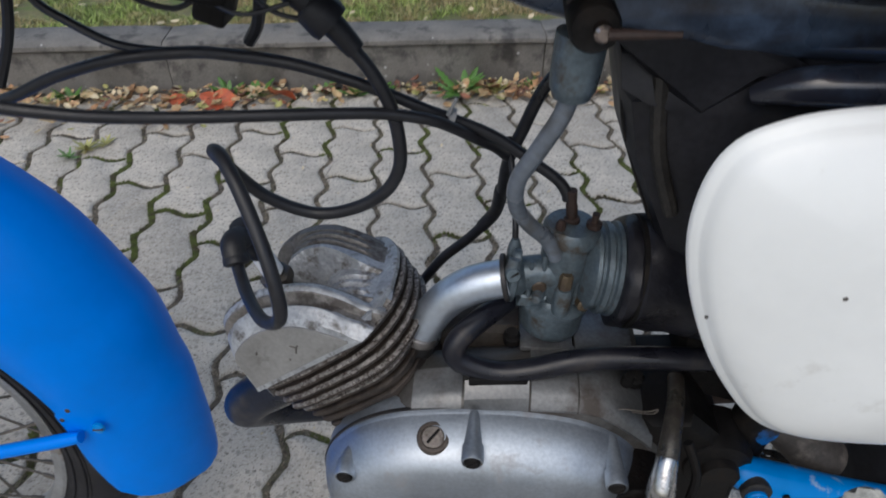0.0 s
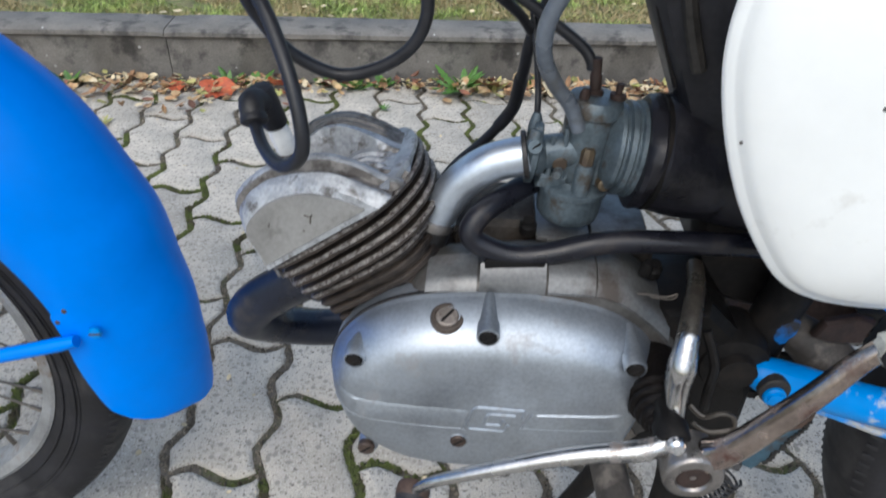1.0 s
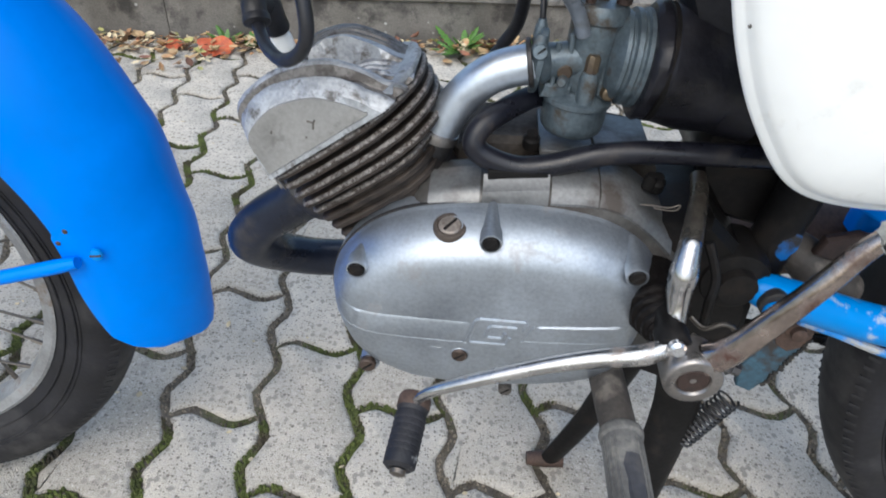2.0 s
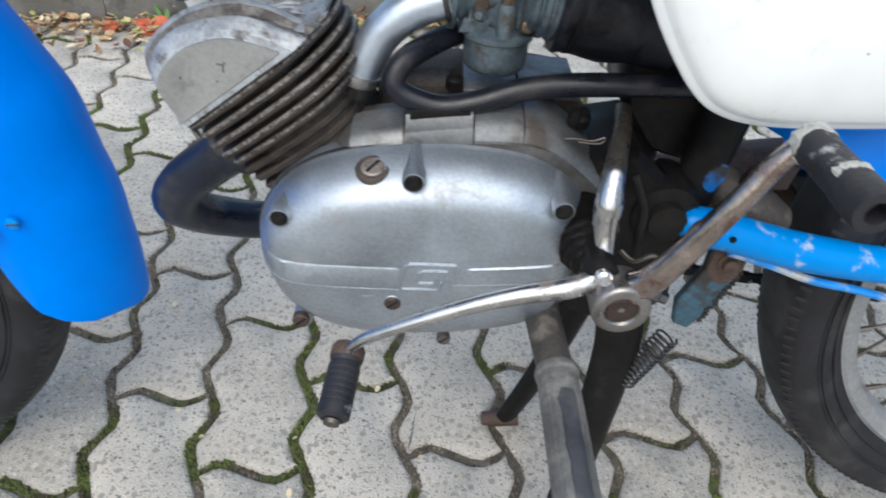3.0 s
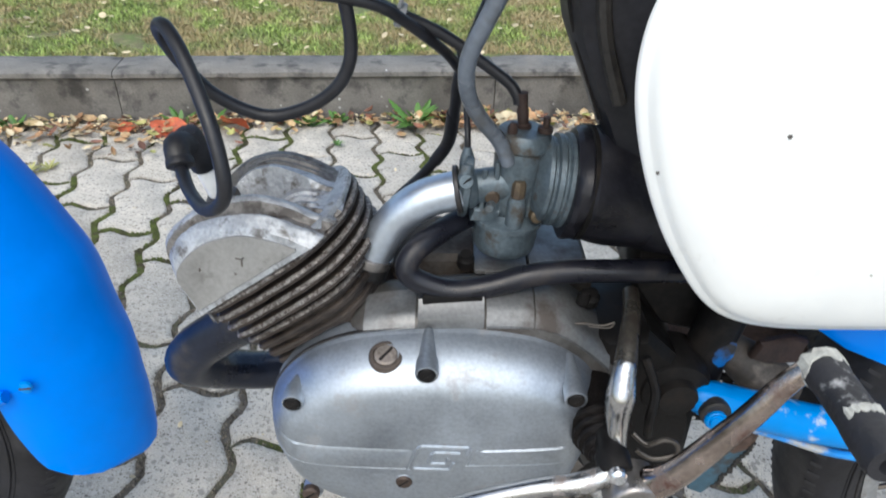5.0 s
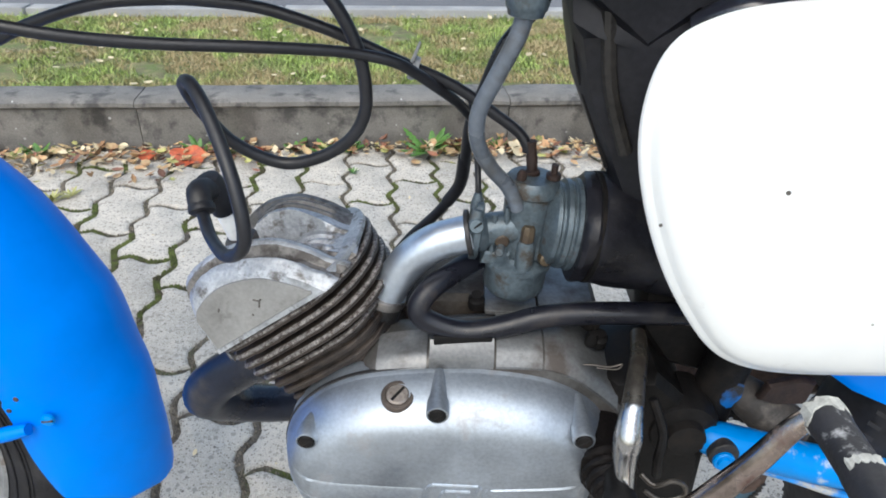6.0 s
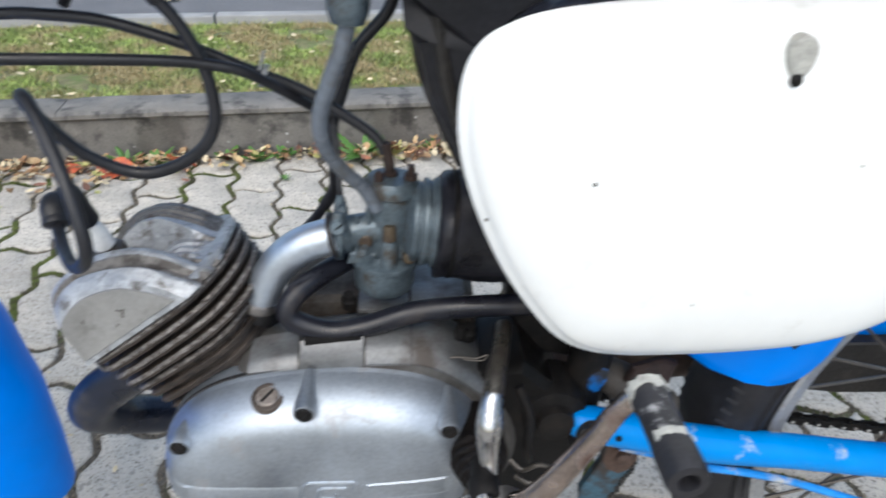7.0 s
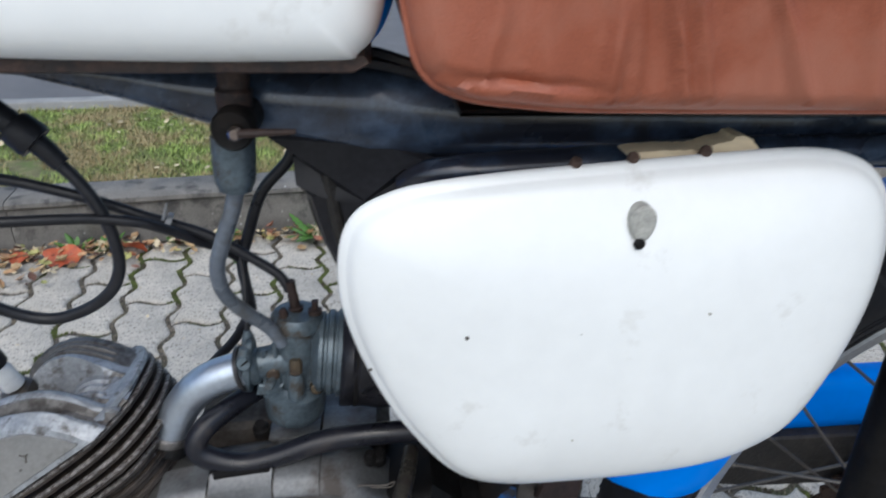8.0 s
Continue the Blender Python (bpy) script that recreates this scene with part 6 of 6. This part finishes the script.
def leaf_shape(n, jag):
    """A leaf outline about its stalk end, one long."""
    pts = []
    for i in range(n + 1):
        u = i / n
        w = 0.36 * math.sin(math.pi * min(1, u * 0.96 + 0.04)) ** 0.75
        pts.append((u, w * (1 - jag * (i % 2))))
    return pts


def leaf(verts, faces, at, size, turn, tilt, curl, jag=0.0, wide=1.0, n=6):
    m = Matrix.Translation(at) @ Matrix.Rotation(turn, 4, "Z") @ Matrix.Rotation(tilt, 4, "Y")
    i = len(verts)
    shape = leaf_shape(n, jag)
    for u, w in shape:
        lift = curl * (u - 0.5) ** 2
        for s in (-1, 0, 1):
            verts.append(tuple(m @ V((u * size, s * w * wide * size, (lift + curl * 0.6 * abs(s) * w) * size))))
    for k in range(n):
        a = i + 3 * k
        faces += [(a, a + 1, a + 4, a + 3), (a + 1, a + 2, a + 5, a + 4)]


def litter(name, n, place, sizes, mat, label, curl=0.5):
    verts, faces = [], []
    for _ in range(n):
        x, y, z = place()
        leaf(verts, faces, (x, y, z + rng.uniform(0.002, 0.012)), rng.uniform(*sizes), rng.uniform(0, 6.28), rng.uniform(-0.7, 0.3), rng.uniform(-curl, curl * 1.6), rng.uniform(0, 0.55), rng.uniform(0.5, 1.5), 6)
    return from_lists(name, verts, faces, mat, "stuff", label, "leaves")


def by_kerb():
    x = rng.uniform(-1.4, 1.7)
    while -0.14 < x < 0.3 and rng.random() < 0.6:
        x = rng.uniform(-1.4, 1.7)
    spread = 0.05 + 0.05 * noise.noise((x * 3.3, 0, 7)) + (0.03 if x < -0.3 else 0)
    return x, KERB_Y - 0.012 - abs(rng.gauss(0, 1)) * max(0.02, spread), rng.uniform(0, 0.012)


litter("dry_leaves", 620, by_kerb, (0.012, 0.042), LEAF_BROWN, "dry brown leaves drifted along the kerb", 0.9)
litter("rotting_leaves", 300, by_kerb, (0.01, 0.032), LEAF_DARK, "dark rotting leaves drifted along the kerb", 0.9)
litter("yellow_leaves", 170, by_kerb, (0.01, 0.032), LEAF_GREEN, "yellow-green leaves among the litter by the kerb", 0.9)
litter("leaf_bits", 800, by_kerb, (0.007, 0.026), LEAF_PALE, "pale leaf scraps along the kerb")
litter("lawn_leaves", 260, lambda: (rng.uniform(-1.5, 2.1), rng.uniform(KERB_BACK, GRASS_END + 0.1), LAWN + 0.014), (0.01, 0.026), LEAF_PALE, "pale yellow leaves on the lawn")
litter("paving_scraps", 150, lambda: (rng.uniform(-1.0, 1.2), rng.uniform(0.55, 1.85), 0.0005), (0.003, 0.01), LEAF_PALE, "tiny pale scraps on the pavers", 0.2)


def big_leaf(at, size, turn, tilt, mat, label, group="fallen leaves by the kerb"):
    """A fallen lobed leaf, curled at its tips."""
    verts, faces = [(0, 0, 0.006)], []
    lobes = 22
    for i in range(lobes):
        a = 2 * math.pi * i / lobes
        r = size * (0.4 + 0.1 * abs(math.cos(2.5 * a)) + 0.07 * rng.random()) * (1.15 if abs(a - math.pi) < 1.2 else 1)
        verts.append((r * math.cos(a), r * math.sin(a) * 0.85, 0.004 + 0.25 * r * math.sin(a * 1.5 + 0.6) ** 2))
    for i in range(lobes):
        faces.append((0, 1 + i, 1 + (i + 1) % lobes))
    ob = from_lists("fallen_leaf", verts, faces, mat, "", label, "leaf")
    ob.matrix_basis = Matrix.Translation(at) @ Matrix.Rotation(turn, 4, "Z") @ Matrix.Rotation(tilt, 4, "X")
    st = bmesh.new()
    tube(st, [(0, 0, 0.006), (size * 0.4, 0.003, 0.007), (size * 0.75, -0.004, 0.004)], [0.0012, 0.0008], 5)
    part("stalk", st, LEAF_BROWN, ob)
    return tagged(ob, group=group)


big_leaf((-0.318, 1.908, 0.01), 0.08, 0.4, 0.45, LEAF_RED, "large curled orange-red leaf lying by the kerb")
big_leaf((-0.165, 1.915, 0.02), 0.078, 2.6, 0.75, LEAF_RED, "orange-red leaf leaning against the kerb")
big_leaf((-0.43, 1.92, 0.008), 0.055, 1.2, 0.1, LEAF_RED, "small orange leaf by the kerb")
big_leaf((0.375, 1.93, 0.02), 0.07, 3.0, 0.5, LEAF_BROWN, "pale brown curled leaf by the kerb")
big_leaf((0.56, 1.93, 0.015), 0.07, 0.6, 0.4, LEAF_PALE, "pale tan curled leaf by the kerb")
big_leaf((-0.45, 3.627, 0.114), 0.075, 0.3, 0.05, LEAF_PALE, "pale yellow leaf lying on the road", "")


def weed(at, n, size, label, wide=0.55, tilt=(-0.9, -0.25), mat=WEED, jag=0.45):
    e = thing("weed_plant", Matrix.Translation(at), label, "weed", "weeds in the paving joints")
    for i in range(n):
        verts, faces = [], []
        leaf(verts, faces, (0, 0, 0.002), size * rng.uniform(0.6, 1.1), 6.283 * i / n + rng.uniform(-0.3, 0.3), rng.uniform(*tilt), rng.uniform(-0.4, 0.1), jag, wide, 14)
        me = bpy.data.meshes.new("leaf")
        me.from_pydata(verts, [], faces)
        me.materials.append(mat)
        shared("leaf", me, e)
    return e


weed((0.3, 1.945, 0), 11, 0.115, "green dandelion rosette growing at the kerb", 0.42, (-0.75, -0.15))
weed((0.32, 1.965, 0), 7, 0.07, "small green dandelion beside the kerb")
weed((-0.71, 1.95, 0), 9, 0.06, "small green weed at the foot of the kerb", 0.8)
weed((-0.309, 1.975, 0), 8, 0.055, "green weed sprouting between leaves and kerb", 0.6)
weed((-0.232, 1.962, 0), 9, 0.06, "green leafy weed behind the red leaves", 0.6)
weed((0.029, 1.945, 0), 8, 0.055, "green weed among the kerb litter", 0.6)
weed((0.105, 1.815, 0), 10, 0.028, "tiny green weed in a joint near the kerb", 0.5)
weed((0.4, 1.94, 0), 8, 0.05, "yellowing weed among dry leaves", 0.5, (-1.0, -0.3), LEAF_GREEN)
weed((-0.05, 1.965, 0), 7, 0.05, "tiny green weed at the foot of the kerb", 0.8)
weed((0.1, 1.965, 0), 8, 0.05, "small green weed in the leaf litter", 0.8)
weed((0.5, 1.95, 0), 9, 0.055, "green grassy weed beside the kerb", 0.25, (-1.3, -0.6))
weed((-0.578, 1.69, 0), 24, 0.04, "yellow-green weed growing out of a paving joint", 0.3, (-0.9, -0.1), LEAF_GREEN)
weed((-0.545, 1.715, 0), 14, 0.032, "small pale green weed in a paving joint", 0.35, (-0.8, -0.1), LEAF_GREEN)
weed((-0.605, 1.655, 0), 12, 0.03, "tiny green weed in a paving joint", 0.35, (-0.8, -0.1))


# joints
PITCH, LENGTH, X0 = 0.1125, 0.225, 0.2021
GAP = 0.0053


def wave(y):
    s = ((y - 0.719) / PITCH) % 1.0
    return 0.0125 - 0.025 * s / 0.64 if s < 0.64 else -0.0125 + 0.025 * (s - 0.64) / 0.36


# ---- moss in the joints ----
def moss_field():
    green, crumbs = ([], []), ([], [])
    gen = random.Random(3)
    ring = [(math.cos(2 * math.pi * i / 6), math.sin(2 * math.pi * i / 6)) for i in range(6)]

    def clump(x, y):
        g = noise.noise((x * 5.0, y * 5.0, 4.0)) + 0.45 * noise.noise((x * 19.0, y * 19.0, 1.0))
        bare = g < 0.11
        if gen.random() < (0.72 if bare else 0.25):
            return
        verts, faces = crumbs if bare else green
        r = gen.uniform(0.0011, 0.0024) * (0.8 + max(0.0, min(0.6, g)))
        i, z = len(verts), -0.0075
        top = -0.0032 + max(0.0, min(0.4, g)) * 0.006 + r * gen.uniform(0.1, 0.7)
        verts.extend([(x + c * r, y + s * r, z) for c, s in ring])
        verts.extend([(x + c * r * 0.75, y + s * r * 0.75, z + (top - z) * gen.uniform(0.55, 0.8)) for c, s in ring])
        verts.append((x, y, top))
        for k in range(6):
            j = (k + 1) % 6
            faces.extend([(i + k, i + j, i + 6 + j, i + 6 + k), (i + 6 + k, i + 6 + j, i + 12)])

    for k in range(-10, 12):
        x0 = X0 + k * PITCH
        y = 0.3
        while y < KERB_Y - 0.01:
            clump(x0 + wave(y) + gen.uniform(-0.0058, 0.0058), y)
            y += gen.uniform(0.00025, 0.0007)
        first = 0.752 if k % 2 else 0.6395
        for j in range(-2, 6):
            yj = first + j * LENGTH
            if yj > KERB_Y - 0.01:
                continue
            for i in range(150):
                f = gen.random()
                d = 0.0125 * math.sin(math.pi * min(f / 0.46, 1.0)) ** 1.2 - 0.0125 * math.sin(math.pi * max(0.0, (f - 0.46) / 0.54)) ** 1.2
                clump(x0 + wave(yj) + f * PITCH, yj + d + gen.uniform(-0.0052, 0.0052))
    return green, crumbs


moss_lists, crumb_lists = moss_field()
from_lists("joint_crumbs", *crumb_lists, CRUMB, "stuff", "dry soil crumbs and bits lying in the paving joints", "soil")
from_lists("moss", *moss_lists, MOSS, "stuff", "green and brown moss growing in the paving joints", "moss")


# ---- pavers ----
def soft_wave(y):
    return sum(wave(y + d) for d in (-0.009, -0.0045, 0.0, 0.0045, 0.009)) / 5


def across(f):
    """How far a short joint strays from straight, f of the way along it."""
    return 0.0125 * math.sin(math.pi * min(f / 0.46, 1.0)) ** 1.2 - 0.0125 * math.sin(math.pi * max(0.0, (f - 0.46) / 0.54)) ** 1.2


def paver_line(x0, y0, cut=None, form=0):
    """The wavy outline of one block whose lower left joint crossing is (x0, y0)."""
    side, end = 17, 8
    low, high = soft_wave(y0), soft_wave(y0 + LENGTH)
    pts = [V((x0 + low + PITCH * i / end, y0 + across(i / end))) for i in range(end)]
    pts += [V((x0 + PITCH + soft_wave(y0 + LENGTH * i / side), y0 + LENGTH * i / side)) for i in range(side)]
    pts += [V((x0 + high + PITCH * (1 - i / end), y0 + LENGTH + across(1 - i / end))) for i in range(end)]
    pts += [V((x0 + soft_wave(y0 + LENGTH * (1 - i / side)), y0 + LENGTH * (1 - i / side))) for i in range(side)]
    pts = [p + V((noise.noise((p.x * 90, p.y * 90, form * 9.0)), noise.noise((p.x * 90, p.y * 90, form * 9.0 + 40)))) * 0.002 for p in pts]
    if cut is not None:
        pts = [V((p.x, min(p.y, cut))) for p in pts]
        pts = [p for i, p in enumerate(pts) if (p - pts[i - 1]).length > 1e-5]
    return pts


def paver_rings(bm, line, z=0.0, form=0):
    rings = []
    for d, h in ((GAP - 0.0004, -0.03), (GAP, -0.0055), (GAP + 0.0016, -0.0022), (GAP + 0.0062, 0.0)):
        ring = []
        for p, q in zip(inset(line, d), line):
            chip = max(0.0, noise.noise((q.x * 80 + form * 5.0, q.y * 80, 7.0)) - 0.2) * 0.011
            ring.append(bm.verts.new((p.x, p.y, z + h - (chip if -0.003 < h < 0 else 0))))
        rings.append(ring)
    for a, b in zip(rings, rings[1:]):
        for i in range(len(a)):
            j = (i + 1) % len(a)
            bm.faces.new((a[i], a[j], b[j], b[i]))
    bm.faces.new(rings[-1])


pavement = tagged(new("pavement"), "grey wavy interlocking concrete pavers with mossy joints", "pavement", kind="structure")
forms = {}
rest = bmesh.new()
CUT = KERB_Y - 0.004
for k in range(-30, 31):
    x0 = X0 + k * PITCH
    first = 0.752 if k % 2 else 0.6395
    for j in range(-14, 7):
        y0 = first + j * LENGTH
        if y0 > CUT - 0.02:
            continue
        cut = CUT if y0 + LENGTH > CUT - 0.02 else None
        if -1.25 < x0 < 1.35 and y0 > 0.25:
            form = random.randrange(4)
            key = (cut is not None, k % 2, form)
            if key not in forms:
                bm = bmesh.new()
                line = paver_line(0, y0, cut, form)
                paver_rings(bm, [p - V((0, y0)) for p in line], 0.0, form)
                forms[key] = mesh_of("paver", bm, PAVER, 60)
            shared("paver", forms[key], pavement, pose(x0, y0, random.uniform(-0.0018, 0.0012), random.uniform(-0.35, 0.35), random.uniform(-0.5, 0.5), 0))
        else:
            paver_rings(rest, paver_line(x0, y0, cut))
far_pavers = tagged(part("far_pavers", rest, PAVER_REST, pavement, "", 60), kind="stuff")
